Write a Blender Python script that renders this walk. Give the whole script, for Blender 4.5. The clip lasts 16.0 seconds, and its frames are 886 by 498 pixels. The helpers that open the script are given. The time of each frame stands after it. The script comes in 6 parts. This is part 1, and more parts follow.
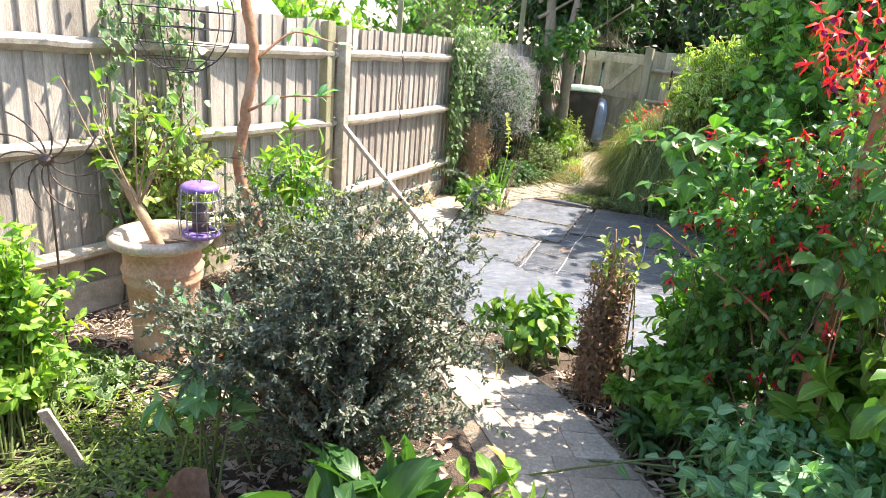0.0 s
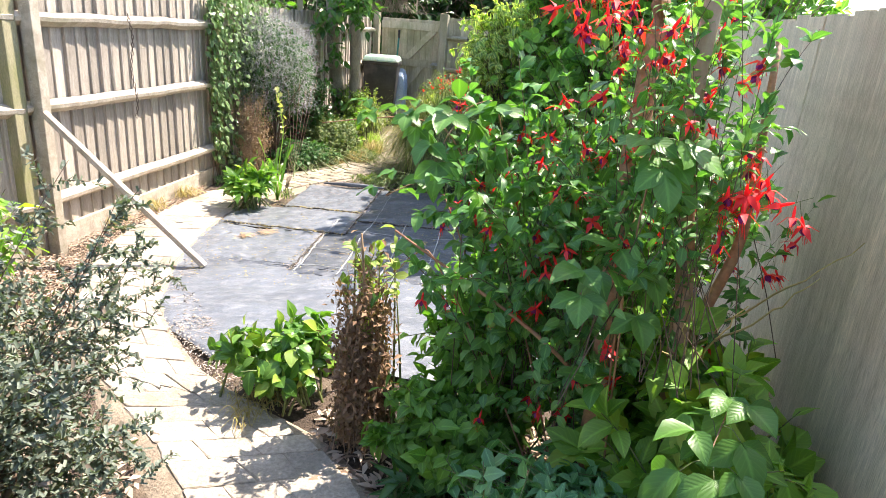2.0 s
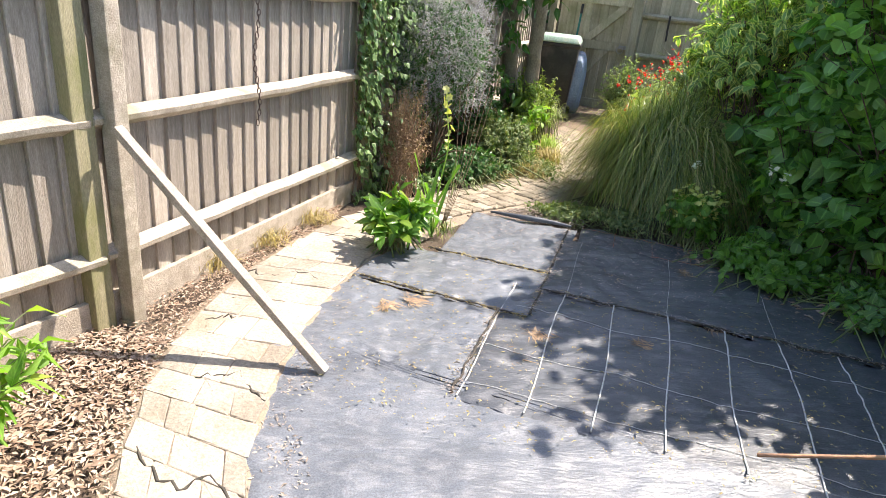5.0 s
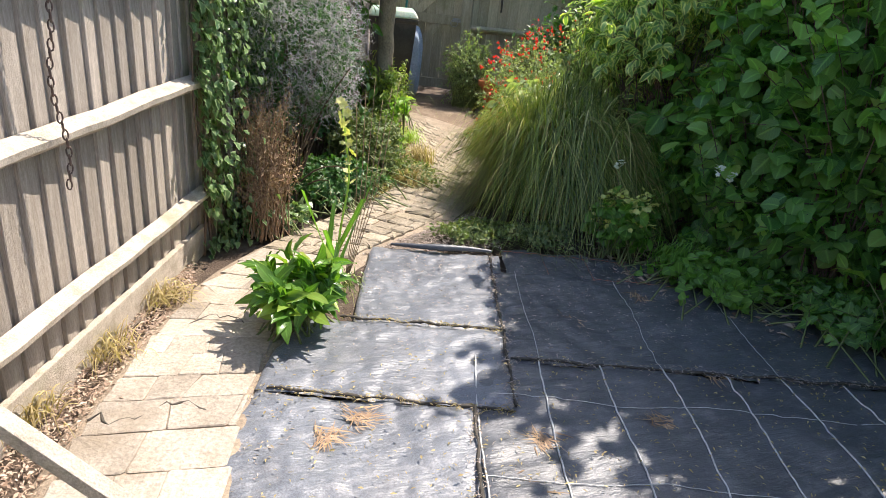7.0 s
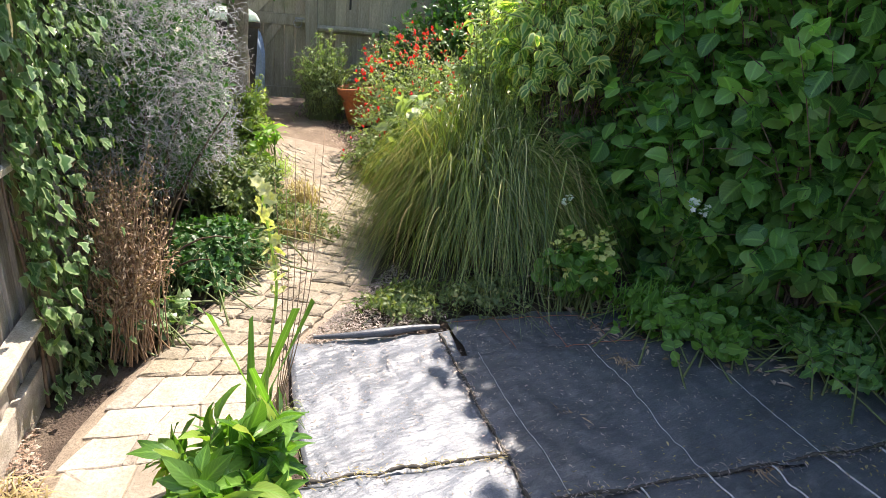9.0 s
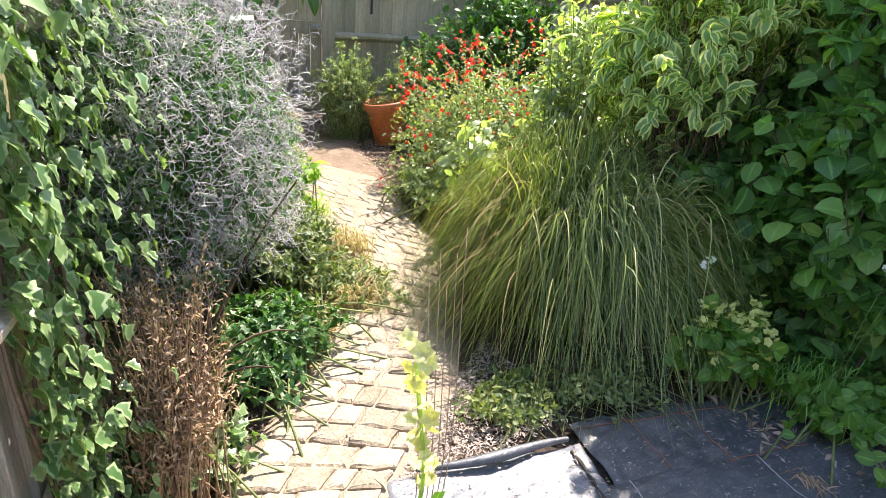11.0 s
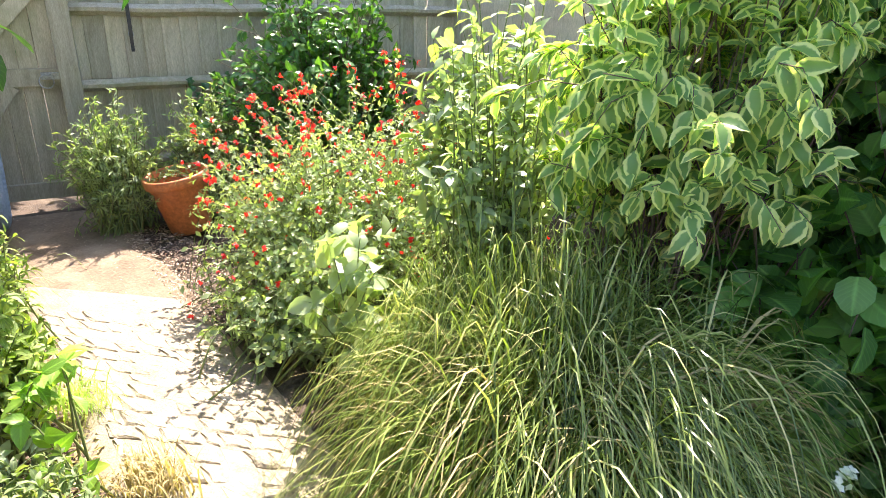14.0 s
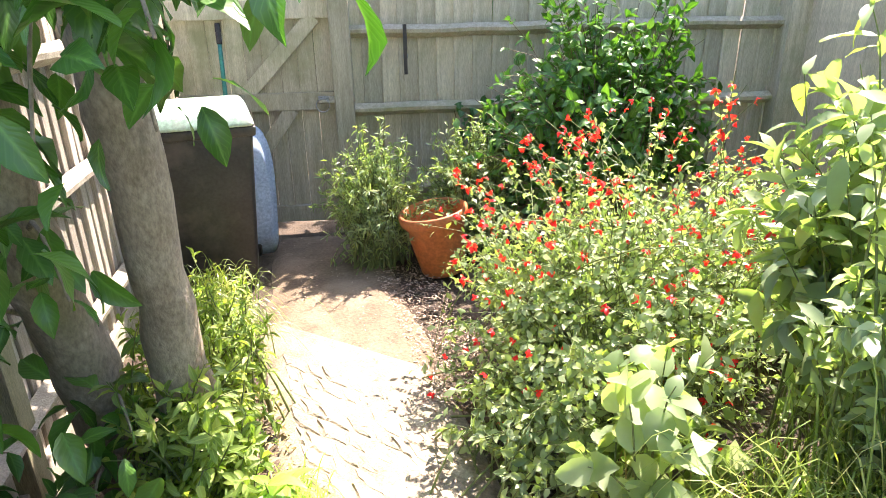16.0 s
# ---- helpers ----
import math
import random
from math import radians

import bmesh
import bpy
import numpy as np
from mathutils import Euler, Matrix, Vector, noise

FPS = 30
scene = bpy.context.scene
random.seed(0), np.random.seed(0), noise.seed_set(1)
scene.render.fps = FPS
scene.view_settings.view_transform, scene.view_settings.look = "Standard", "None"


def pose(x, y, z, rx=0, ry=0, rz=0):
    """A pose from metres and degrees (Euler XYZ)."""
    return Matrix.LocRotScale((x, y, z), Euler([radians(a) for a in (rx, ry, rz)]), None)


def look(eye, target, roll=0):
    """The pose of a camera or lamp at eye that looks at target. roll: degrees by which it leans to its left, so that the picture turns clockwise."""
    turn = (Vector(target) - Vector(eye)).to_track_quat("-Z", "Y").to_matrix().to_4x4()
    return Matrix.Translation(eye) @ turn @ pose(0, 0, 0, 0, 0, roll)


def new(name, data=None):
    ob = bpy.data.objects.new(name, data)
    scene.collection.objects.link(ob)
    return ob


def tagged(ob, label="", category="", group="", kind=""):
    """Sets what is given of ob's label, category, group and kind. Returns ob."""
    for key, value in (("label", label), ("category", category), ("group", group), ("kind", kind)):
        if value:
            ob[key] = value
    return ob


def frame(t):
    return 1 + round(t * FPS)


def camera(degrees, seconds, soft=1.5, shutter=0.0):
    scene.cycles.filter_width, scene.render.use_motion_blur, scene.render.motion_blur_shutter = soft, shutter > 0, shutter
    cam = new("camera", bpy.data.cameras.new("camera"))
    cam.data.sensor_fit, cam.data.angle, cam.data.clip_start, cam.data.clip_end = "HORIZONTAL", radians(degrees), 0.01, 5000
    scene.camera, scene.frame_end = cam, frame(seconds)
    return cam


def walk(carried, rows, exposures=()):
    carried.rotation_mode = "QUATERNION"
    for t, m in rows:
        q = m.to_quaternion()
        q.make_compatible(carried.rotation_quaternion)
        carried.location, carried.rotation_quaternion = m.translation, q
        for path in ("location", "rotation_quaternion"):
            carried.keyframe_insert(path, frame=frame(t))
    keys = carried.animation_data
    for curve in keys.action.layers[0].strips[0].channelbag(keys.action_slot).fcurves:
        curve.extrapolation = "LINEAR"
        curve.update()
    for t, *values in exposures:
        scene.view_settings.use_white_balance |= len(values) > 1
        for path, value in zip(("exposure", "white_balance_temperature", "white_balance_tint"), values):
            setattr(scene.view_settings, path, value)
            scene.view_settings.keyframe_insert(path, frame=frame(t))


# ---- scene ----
cam = camera(69.0, 16.0, soft=0.6)
PATH = [
    (0, (0.178, 0.048, 1.612), (0.141, 1.951, 0.997), 5.0),
    (0.5, (0.297, 0.181, 1.581), (0.474, 2.079, 0.976), 5.6),
    (1, (0.38, 0.414, 1.555), (0.773, 2.275, 0.939), 5.1),
    (1.5, (0.471, 0.571, 1.555), (0.943, 2.408, 0.92), 4.5),
    (2, (0.645, 0.73, 1.568), (1.114, 2.563, 0.919), 4.4),
    (2.5, (0.707, 0.946, 1.565), (1.153, 2.782, 0.909), 4.8),
    (3, (0.695, 1.264, 1.571), (1.094, 3.106, 0.902), 5.3),
    (3.5, (0.712, 1.533, 1.569), (0.947, 3.39, 0.865), 5.6),
    (4, (0.674, 1.832, 1.589), (0.755, 3.695, 0.865), 5.5),
    (4.2, (0.636, 1.968, 1.579), (0.695, 3.83, 0.85), 5.7),
    (6.3, (0.134, 3.247, 1.574), (0.553, 5.026, 0.763), 7.3),
    (6.5, (0.079, 3.352, 1.582), (0.605, 5.106, 0.777), 7.1),
    (7, (-0.004, 3.647, 1.558), (0.67, 5.354, 0.763), 6.1),
    (7.5, (-0.053, 3.95, 1.555), (0.743, 5.604, 0.761), 6.6),
    (8, (-0.117, 4.259, 1.568), (0.909, 5.792, 0.794), 6.7),
    (8.2, (-0.128, 4.358, 1.582), (0.971, 5.844, 0.817), 6.2),
    (10.3, (-0.062, 5.278, 1.625), (1.076, 6.711, 0.819), 5.5),
    (10.5, (-0.093, 5.377, 1.648), (1.048, 6.807, 0.84), 5.3),
    (11, (-0.058, 5.659, 1.636), (1.091, 7.083, 0.827), 4.4),
    (11.5, (0.037, 5.935, 1.669), (1.232, 7.32, 0.86), 3.9),
    (12, (0.116, 6.247, 1.671), (1.49, 7.475, 0.892), 3.1),
    (12.5, (0.244, 6.472, 1.669), (1.756, 7.535, 0.904), 3.0),
    (13, (0.48, 6.664, 1.645), (2.033, 7.678, 0.895), 2.4),
    (13.5, (0.661, 6.836, 1.632), (2.219, 7.831, 0.868), 2.1),
    (14, (0.839, 7.025, 1.622), (2.374, 8.057, 0.861), 1.5),
    (14.5, (0.99, 7.162, 1.615), (2.305, 8.464, 0.857), -1.4),
    (15, (1.091, 7.319, 1.613), (2.13, 8.857, 0.868), -2.8),
    (15.5, (1.186, 7.524, 1.635), (2.17, 9.096, 0.888), -1.8),
    (16, (1.291, 7.684, 1.651), (2.305, 9.237, 0.904), -1.1),
]
EXPOSURES = [(0.0, 1.77, 6900, 14), (4.2, 1.55, 6900, 15), (6.3, 1.08, 6800, 15), (8.2, 1.09, 6800, 15), (10.3, 1.78, 6900, 19), (11.5, 1.73, 6800, 17), (12.5, 2.28, 6800, 16), (14.0, 2.25, 6900, 17), (16.0, 2.35, 7000, 19)]
walk(cam, [(t, look(eye, target, roll)) for t, eye, target, roll in PATH], EXPOSURES)

# ---- world, sun ----
SUN_EL, SUN_AZ = radians(57), math.atan2(0.9, 0.44)
world = bpy.data.worlds.new("sky")
scene.world = world
world.use_nodes = True
wn = world.node_tree.nodes
sky = wn.new("ShaderNodeTexSky")
sky.sky_type, sky.sun_disc, sky.sun_elevation, sky.sun_rotation = "NISHITA", False, SUN_EL, SUN_AZ
world.node_tree.links.new(sky.outputs[0], wn["Background"].inputs[0])
wn["Background"].inputs[1].default_value = 0.14
sun = new("sun", bpy.data.lights.new("sun", "SUN"))
sun.data.energy, sun.data.angle, sun.data.color = 4.1, radians(0.5), (1.0, 0.95, 0.86)
sun.matrix_world = look((math.sin(SUN_AZ) * math.cos(SUN_EL) * 20, math.cos(SUN_AZ) * math.cos(SUN_EL) * 20, math.sin(SUN_EL) * 20), (0, 0, 0))


# ---- materials ----
def mat_nodes(name):
    m = bpy.data.materials.new(name)
    m.use_nodes = True
    nt = m.node_tree
    return m, nt, nt.nodes["Principled BSDF"]


def ramp(nt, src, stops):
    r = nt.nodes.new("ShaderNodeValToRGB")
    els = r.color_ramp.elements
    while len(els) < len(stops):
        els.new(0.5)
    for e, (p, c) in zip(els, stops):
        e.position, e.color = p, (*c, 1)
    nt.links.new(src, r.inputs[0])
    return r.outputs[0]


def noise_tex(nt, scale, detail=4, vec=None, rough=0.6):
    n = nt.nodes.new("ShaderNodeTexNoise")
    n.inputs["Scale"].default_value, n.inputs["Detail"].default_value, n.inputs["Roughness"].default_value = scale, detail, rough
    if vec is None:
        vec = nt.nodes.new("ShaderNodeTexCoord").outputs["Object"]
    nt.links.new(vec, n.inputs["Vector"])
    return n.outputs["Fac"]


def stretched(nt, s, kind="Object"):
    tc = nt.nodes.new("ShaderNodeTexCoord")
    mp = nt.nodes.new("ShaderNodeMapping")
    mp.inputs["Scale"].default_value = s
    nt.links.new(tc.outputs[kind], mp.inputs["Vector"])
    return mp.outputs[0]


def mixc(nt, fac, a, b, mode="MIX"):
    m = nt.nodes.new("ShaderNodeMix")
    m.data_type, m.blend_type = "RGBA", mode
    for sock, v in ((m.inputs[0], fac), (m.inputs[6], a), (m.inputs[7], b)):
        if isinstance(v, (int, float)):
            sock.default_value = v
        elif isinstance(v, tuple):
            sock.default_value = (*v, 1)
        else:
            nt.links.new(v, sock)
    return m.outputs[2]


def bump(nt, bs, h, strength, dist=0.01):
    b = nt.nodes.new("ShaderNodeBump")
    b.inputs["Strength"].default_value, b.inputs["Distance"].default_value = strength, dist
    nt.links.new(h, b.inputs["Height"])
    nt.links.new(b.outputs[0], bs.inputs["Normal"])


def surface(name, c0, c1, scale=6, fine=60, rough=0.8, bmp=0.3, stain=None, stretch=None, metal=0.0, vary=0.12, dist=0.01):
    """Two-scale stained surface with a fine grain and a per-object shade."""
    m, nt, bs = mat_nodes(name)
    vec = stretched(nt, stretch) if stretch else None
    big = noise_tex(nt, scale, 5, vec)
    small = noise_tex(nt, fine, 3, vec)
    col = ramp(nt, big, [(0.3, c0), (0.7, c1)])
    col = mixc(nt, 0.5, col, ramp(nt, small, [(0.3, (0.35, 0.35, 0.35)), (0.7, (1.25, 1.25, 1.25))]), "MULTIPLY")
    if stain:
        col = mixc(nt, ramp(nt, noise_tex(nt, scale * 0.6, 6), [(0.52, (0, 0, 0)), (0.68, (0.8, 0.8, 0.8))]), col, stain)
    if vary:
        info = nt.nodes.new("ShaderNodeObjectInfo")
        v = ramp(nt, info.outputs["Random"], [(0.0, (1 - vary,) * 3), (1.0, (1 + vary,) * 3)])
        col = mixc(nt, 1.0, col, v, "MULTIPLY")
    nt.links.new(col, bs.inputs["Base Color"])
    bs.inputs["Roughness"].default_value, bs.inputs["Metallic"].default_value = rough, metal
    bump(nt, bs, small, bmp, dist)
    return m


def leaf_mat(name, dark, light, gloss=0.45, trans=0.4, edge=None, vein=True, yellow=None):
    """A leaf that lets light through; shade varies from leaf to leaf."""
    m, nt, bs = mat_nodes(name)
    geo = nt.nodes.new("ShaderNodeNewGeometry")
    col = ramp(nt, geo.outputs["Random Per Island"], [(0.0, dark), (0.75, light), (1.0, yellow or light)])
    uv = nt.nodes.new("ShaderNodeUVMap")
    sep = nt.nodes.new("ShaderNodeSeparateXYZ")
    nt.links.new(uv.outputs[0], sep.inputs[0])
    if edge:
        n = noise_tex(nt, 60, 2)
        ad = nt.nodes.new("ShaderNodeMath")
        ad.operation = "MULTIPLY_ADD"
        nt.links.new(n, ad.inputs[0])
        ad.inputs[1].default_value = 0.35
        nt.links.new(sep.outputs[0], ad.inputs[2])
        col = mixc(nt, ramp(nt, ad.outputs[0], [(0.60, (0, 0, 0)), (0.74, (1, 1, 1))]), col, edge)
    elif vein:
        # side veins slant from the midrib to the edge
        rise = nt.nodes.new("ShaderNodeMath")
        rise.operation = "MULTIPLY_ADD"
        nt.links.new(sep.outputs[0], rise.inputs[0])
        rise.inputs[1].default_value = -0.42
        nt.links.new(sep.outputs[1], rise.inputs[2])
        wave = nt.nodes.new("ShaderNodeMath")
        wave.operation = "PINGPONG"
        nt.links.new(rise.outputs[0], wave.inputs[0])
        wave.inputs[1].default_value = 0.07
        rib = ramp(nt, wave.outputs[0], [(0.0, (1, 1, 1)), (0.022, (0, 0, 0))])
        col = mixc(nt, mixc(nt, 0.82, rib, (0.0, 0.0, 0.0)), col, tuple(min(1, c * 1.5 + 0.02) for c in light))
        bump(nt, bs, wave.outputs[0], 0.25, 0.02)
        col = mixc(nt, ramp(nt, sep.outputs[0], [(0.0, (0.5, 0.5, 0.5)), (0.16, (0, 0, 0))]), col, tuple(min(1, c * 1.7 + 0.02) for c in light))
    nt.links.new(mixc(nt, 0.3, col, ramp(nt, noise_tex(nt, 25, 3), [(0.3, (0.6, 0.6, 0.6)), (0.7, (1.3, 1.3, 1.3))]), "MULTIPLY"), bs.inputs["Base Color"])
    bs.inputs["Roughness"].default_value = gloss
    tr = nt.nodes.new("ShaderNodeBsdfTranslucent")
    warm = mixc(nt, 1.0, col, (1.5, 1.75, 0.55), "MULTIPLY")
    nt.links.new(warm, tr.inputs[0])
    mx = nt.nodes.new("ShaderNodeMixShader")
    mx.inputs[0].default_value = trans
    nt.links.new(bs.outputs[0], mx.inputs[1])
    nt.links.new(tr.outputs[0], mx.inputs[2])
    nt.links.new(mx.outputs[0], nt.nodes["Material Output"].inputs[0])
    return m


M = {}
M["soil"] = surface("soil", (0.05, 0.035, 0.025), (0.15, 0.105, 0.075), 5, 90, 0.95, 0.9, (0.22, 0.17, 0.12), vary=0, dist=0.02)
M["fence"] = surface("weathered_fence", (0.36, 0.305, 0.245), (0.60, 0.53, 0.455), 3, 45, 0.85, 0.7, (0.22, 0.18, 0.14), (9, 9, 0.7), vary=0.26)
M["fence_far"] = surface("weathered_far_fence", (0.42, 0.37, 0.26), (0.63, 0.56, 0.43), 3, 45, 0.85, 0.5, (0.24, 0.24, 0.13), (9, 9, 0.7), vary=0.2)
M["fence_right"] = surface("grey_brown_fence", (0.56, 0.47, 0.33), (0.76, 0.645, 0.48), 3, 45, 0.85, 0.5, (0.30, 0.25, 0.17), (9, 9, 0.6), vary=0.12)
M["rail"] = surface("pale_rail", (0.38, 0.32, 0.25), (0.62, 0.545, 0.45), 5, 50, 0.85, 0.5, (0.24, 0.22, 0.14), (3, 3, 3), vary=0.12)
M["post_green"] = surface("algae_post", (0.27, 0.25, 0.13), (0.42, 0.37, 0.24), 5, 50, 0.85, 0.4, (0.22, 0.23, 0.08), (6, 6, 1), vary=0.1)
M["dark_edge"] = surface("dark_gap_timber", (0.05, 0.045, 0.035), (0.10, 0.085, 0.07), 5, 50, 0.9, 0.4)
M["stone"] = surface("buff_stone", (0.36, 0.305, 0.24), (0.53, 0.465, 0.385), 4, 70, 0.9, 0.6, (0.29, 0.235, 0.17), vary=0.2)
M["sett"] = surface("buff_sett", (0.30, 0.25, 0.175), (0.46, 0.39, 0.295), 5, 70, 0.9, 0.7, (0.25, 0.21, 0.14), vary=0.22)
M["joint"] = surface("dusty_bed", (0.27, 0.21, 0.15), (0.42, 0.34, 0.25), 9, 90, 0.95, 0.6, vary=0)
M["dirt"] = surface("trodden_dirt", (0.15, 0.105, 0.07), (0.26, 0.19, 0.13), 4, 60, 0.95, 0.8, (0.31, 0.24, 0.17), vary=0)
M["terracotta"] = surface("old_terracotta", (0.50, 0.27, 0.16), (0.62, 0.40, 0.27), 5, 60, 0.85, 0.3, (0.60, 0.48, 0.38), vary=0.05)
M["pale_clay"] = surface("pale_clay", (0.58, 0.44, 0.32), (0.72, 0.60, 0.47), 7, 60, 0.85, 0.3, (0.50, 0.34, 0.24), vary=0)
M["orange_pot"] = surface("orange_plastic_pot", (0.52, 0.16, 0.055), (0.62, 0.21, 0.08), 4, 40, 0.55, 0.08, (0.45, 0.20, 0.11), vary=0)
M["bark"] = surface("smooth_bark", (0.25, 0.195, 0.14), (0.42, 0.34, 0.26), 5, 40, 0.85, 0.5, (0.20, 0.18, 0.11), (2, 2, 1.2), vary=0)
M["red_bark"] = surface("reddish_bark", (0.33, 0.15, 0.07), (0.46, 0.25, 0.14), 5, 60, 0.75, 0.4, (0.40, 0.30, 0.22), vary=0)
M["twig"] = surface("brown_twig", (0.10, 0.065, 0.04), (0.19, 0.13, 0.085), 8, 60, 0.85, 0.3, vary=0)
M["green_stem"] = surface("green_stem", (0.12, 0.16, 0.05), (0.22, 0.26, 0.09), 8, 60, 0.6, 0.2, vary=0)
M["dry"] = surface("dry_twig", (0.30, 0.185, 0.105), (0.48, 0.33, 0.21), 9, 60, 0.9, 0.3, vary=0)
M["silver_twig"] = surface("silver_twig", (0.34, 0.325, 0.32), (0.70, 0.68, 0.68), 12, 60, 0.6, 0.2, vary=0)
M["steel"] = surface("galvanised_steel", (0.35, 0.36, 0.38), (0.5, 0.5, 0.52), 20, 80, 0.4, 0.1, metal=0.9, vary=0)
M["black_iron"] = surface("black_wire", (0.03, 0.03, 0.035), (0.07, 0.06, 0.06), 20, 80, 0.5, 0.1, metal=0.3, vary=0)
M["brown_iron"] = surface("rusty_wire", (0.10, 0.07, 0.06), (0.17, 0.12, 0.10), 20, 80, 0.6, 0.2, metal=0.3, vary=0)
M["bin"] = surface("dark_bin_plastic", (0.02, 0.02, 0.021), (0.038, 0.038, 0.04), 6, 60, 0.45, 0.05, (0.09, 0.08, 0.07), vary=0)
M["bin_lid"] = surface("pale_green_bin_lid", (0.40, 0.60, 0.47), (0.52, 0.68, 0.57), 6, 60, 0.35, 0.03, (0.55, 0.55, 0.45), vary=0)
M["blue_plastic"] = surface("blue_grey_plastic", (0.30, 0.38, 0.50), (0.40, 0.48, 0.60), 6, 60, 0.4, 0.03, vary=0)
M["teal"] = surface("teal_handle", (0.02, 0.20, 0.17), (0.04, 0.27, 0.23), 6, 60, 0.4, 0.03, vary=0)
M["purple"] = surface("purple_plastic", (0.24, 0.14, 0.42), (0.32, 0.20, 0.50), 6, 60, 0.45, 0.03, vary=0)
M["chip"] = leaf_mat("litter", (0.25, 0.16, 0.105), (0.54, 0.41, 0.31), 0.9, 0.0, vein=False, yellow=(0.50, 0.42, 0.33))
M["gravel"] = leaf_mat("gravel_litter", (0.27, 0.22, 0.18), (0.46, 0.40, 0.34), 0.9, 0.0, vein=False, yellow=(0.5, 0.38, 0.34))
M["weed"] = leaf_mat("dull_weed_leaf", (0.085, 0.135, 0.045), (0.20, 0.26, 0.10), 0.5, 0.3, yellow=(0.34, 0.33, 0.14))
M["straw"] = leaf_mat("straw", (0.30, 0.22, 0.10), (0.50, 0.40, 0.20), 0.7, 0.2, vein=False)
M["deadleaf"] = leaf_mat("dead_leaf", (0.16, 0.085, 0.05), (0.33, 0.20, 0.12), 0.8, 0.15, vein=False)
M["rust"] = leaf_mat("rust_brown_twiglet", (0.29, 0.18, 0.11), (0.52, 0.37, 0.25), 0.85, 0.15, vein=False)
M["green"] = leaf_mat("mid_green_leaf", (0.075, 0.19, 0.03), (0.17, 0.34, 0.065))
M["bright"] = leaf_mat("bright_green_leaf", (0.13, 0.27, 0.04), (0.25, 0.42, 0.075), yellow=(0.38, 0.44, 0.07))
M["glossy"] = leaf_mat("glossy_green_leaf", (0.06, 0.16, 0.03), (0.15, 0.29, 0.05), 0.3, 0.35, yellow=(0.34, 0.42, 0.07))
M["lime"] = leaf_mat("lime_leaf", (0.14, 0.22, 0.05), (0.28, 0.36, 0.10), yellow=(0.42, 0.44, 0.12))
M["fuchsia_leaf"] = leaf_mat("fuchsia_leaf", (0.05, 0.155, 0.04), (0.135, 0.30, 0.085), 0.36, 0.36, yellow=(0.17, 0.31, 0.06))
M["ribbed"] = leaf_mat("ribbed_leaf", (0.042, 0.13, 0.024), (0.11, 0.25, 0.045), 0.42, 0.32, yellow=(0.27, 0.43, 0.08))
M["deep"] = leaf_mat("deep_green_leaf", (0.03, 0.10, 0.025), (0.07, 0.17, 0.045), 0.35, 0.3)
M["hedge"] = leaf_mat("hedge_leaf", (0.055, 0.155, 0.042), (0.20, 0.385, 0.115), 0.36, 0.48, yellow=(0.29, 0.47, 0.12))
M["laurel"] = leaf_mat("laurel_leaf", (0.035, 0.11, 0.02), (0.09, 0.21, 0.04), 0.3, 0.3, yellow=(0.13, 0.24, 0.05))
M["grey_green"] = leaf_mat("grey_green_leaf", (0.08, 0.105, 0.08), (0.21, 0.25, 0.19), 0.55, 0.2, vein=False, yellow=(0.17, 0.12, 0.09))
M["blue_green"] = leaf_mat("blue_green_leaf", (0.10, 0.26, 0.12), (0.23, 0.43, 0.22), 0.38, 0.35)
M["pale"] = leaf_mat("pale_grey_leaf", (0.22, 0.28, 0.19), (0.38, 0.44, 0.32), 0.55, 0.25, vein=False)
M["salvia"] = leaf_mat("salvia_leaf", (0.18, 0.25, 0.12), (0.40, 0.47, 0.28), 0.45, 0.4, vein=False, yellow=(0.40, 0.45, 0.15))
M["varieg"] = leaf_mat("variegated_leaf", (0.12, 0.24, 0.06), (0.23, 0.37, 0.12), 0.4, 0.45, edge=(0.66, 0.67, 0.28))
M["ivy"] = leaf_mat("ivy_leaf", (0.055, 0.13, 0.04), (0.18, 0.28, 0.11), 0.28, 0.25, edge=(0.27, 0.36, 0.18))
M["twine"] = surface("blue_twine", (0.02, 0.12, 0.40), (0.04, 0.18, 0.5), 9, 60, 0.6, 0.1, vary=0)
M["grass"] = leaf_mat("sedge_blade", (0.04, 0.08, 0.015), (0.26, 0.33, 0.08), 0.35, 0.26, vein=False, yellow=(0.60, 0.55, 0.25))
M["red"] = leaf_mat("red_petal", (0.70, 0.014, 0.025), (0.88, 0.05, 0.06), 0.45, 0.42, vein=False)
M["purple_petal"] = leaf_mat("purple_petal", (0.16, 0.01, 0.16), (0.28, 0.03, 0.25), 0.5, 0.3, vein=False)
M["cream"] = leaf_mat("cream_petal", (0.55, 0.53, 0.22), (0.75, 0.72, 0.38), 0.6, 0.3, vein=False)
M["acid"] = leaf_mat("acid_yellow_petal", (0.45, 0.48, 0.12), (0.62, 0.62, 0.22), 0.6, 0.3, vein=False)
M["white"] = leaf_mat("white_petal", (0.7, 0.7, 0.66), (0.8, 0.8, 0.76), 0.6, 0.3, vein=False)
M["needle"] = leaf_mat("dark_tree_leaf", (0.02, 0.06, 0.015), (0.05, 0.13, 0.03), 0.45, 0.25, vein=False, yellow=(0.08, 0.16, 0.03))


# ---- mesh helpers ----
def thing(name, at=(0, 0, 0), label="", category="", group="", kind=""):
    ob = new(name)
    ob.empty_display_size = 0.1
    ob.location = at
    return tagged(ob, label, category, group, kind)


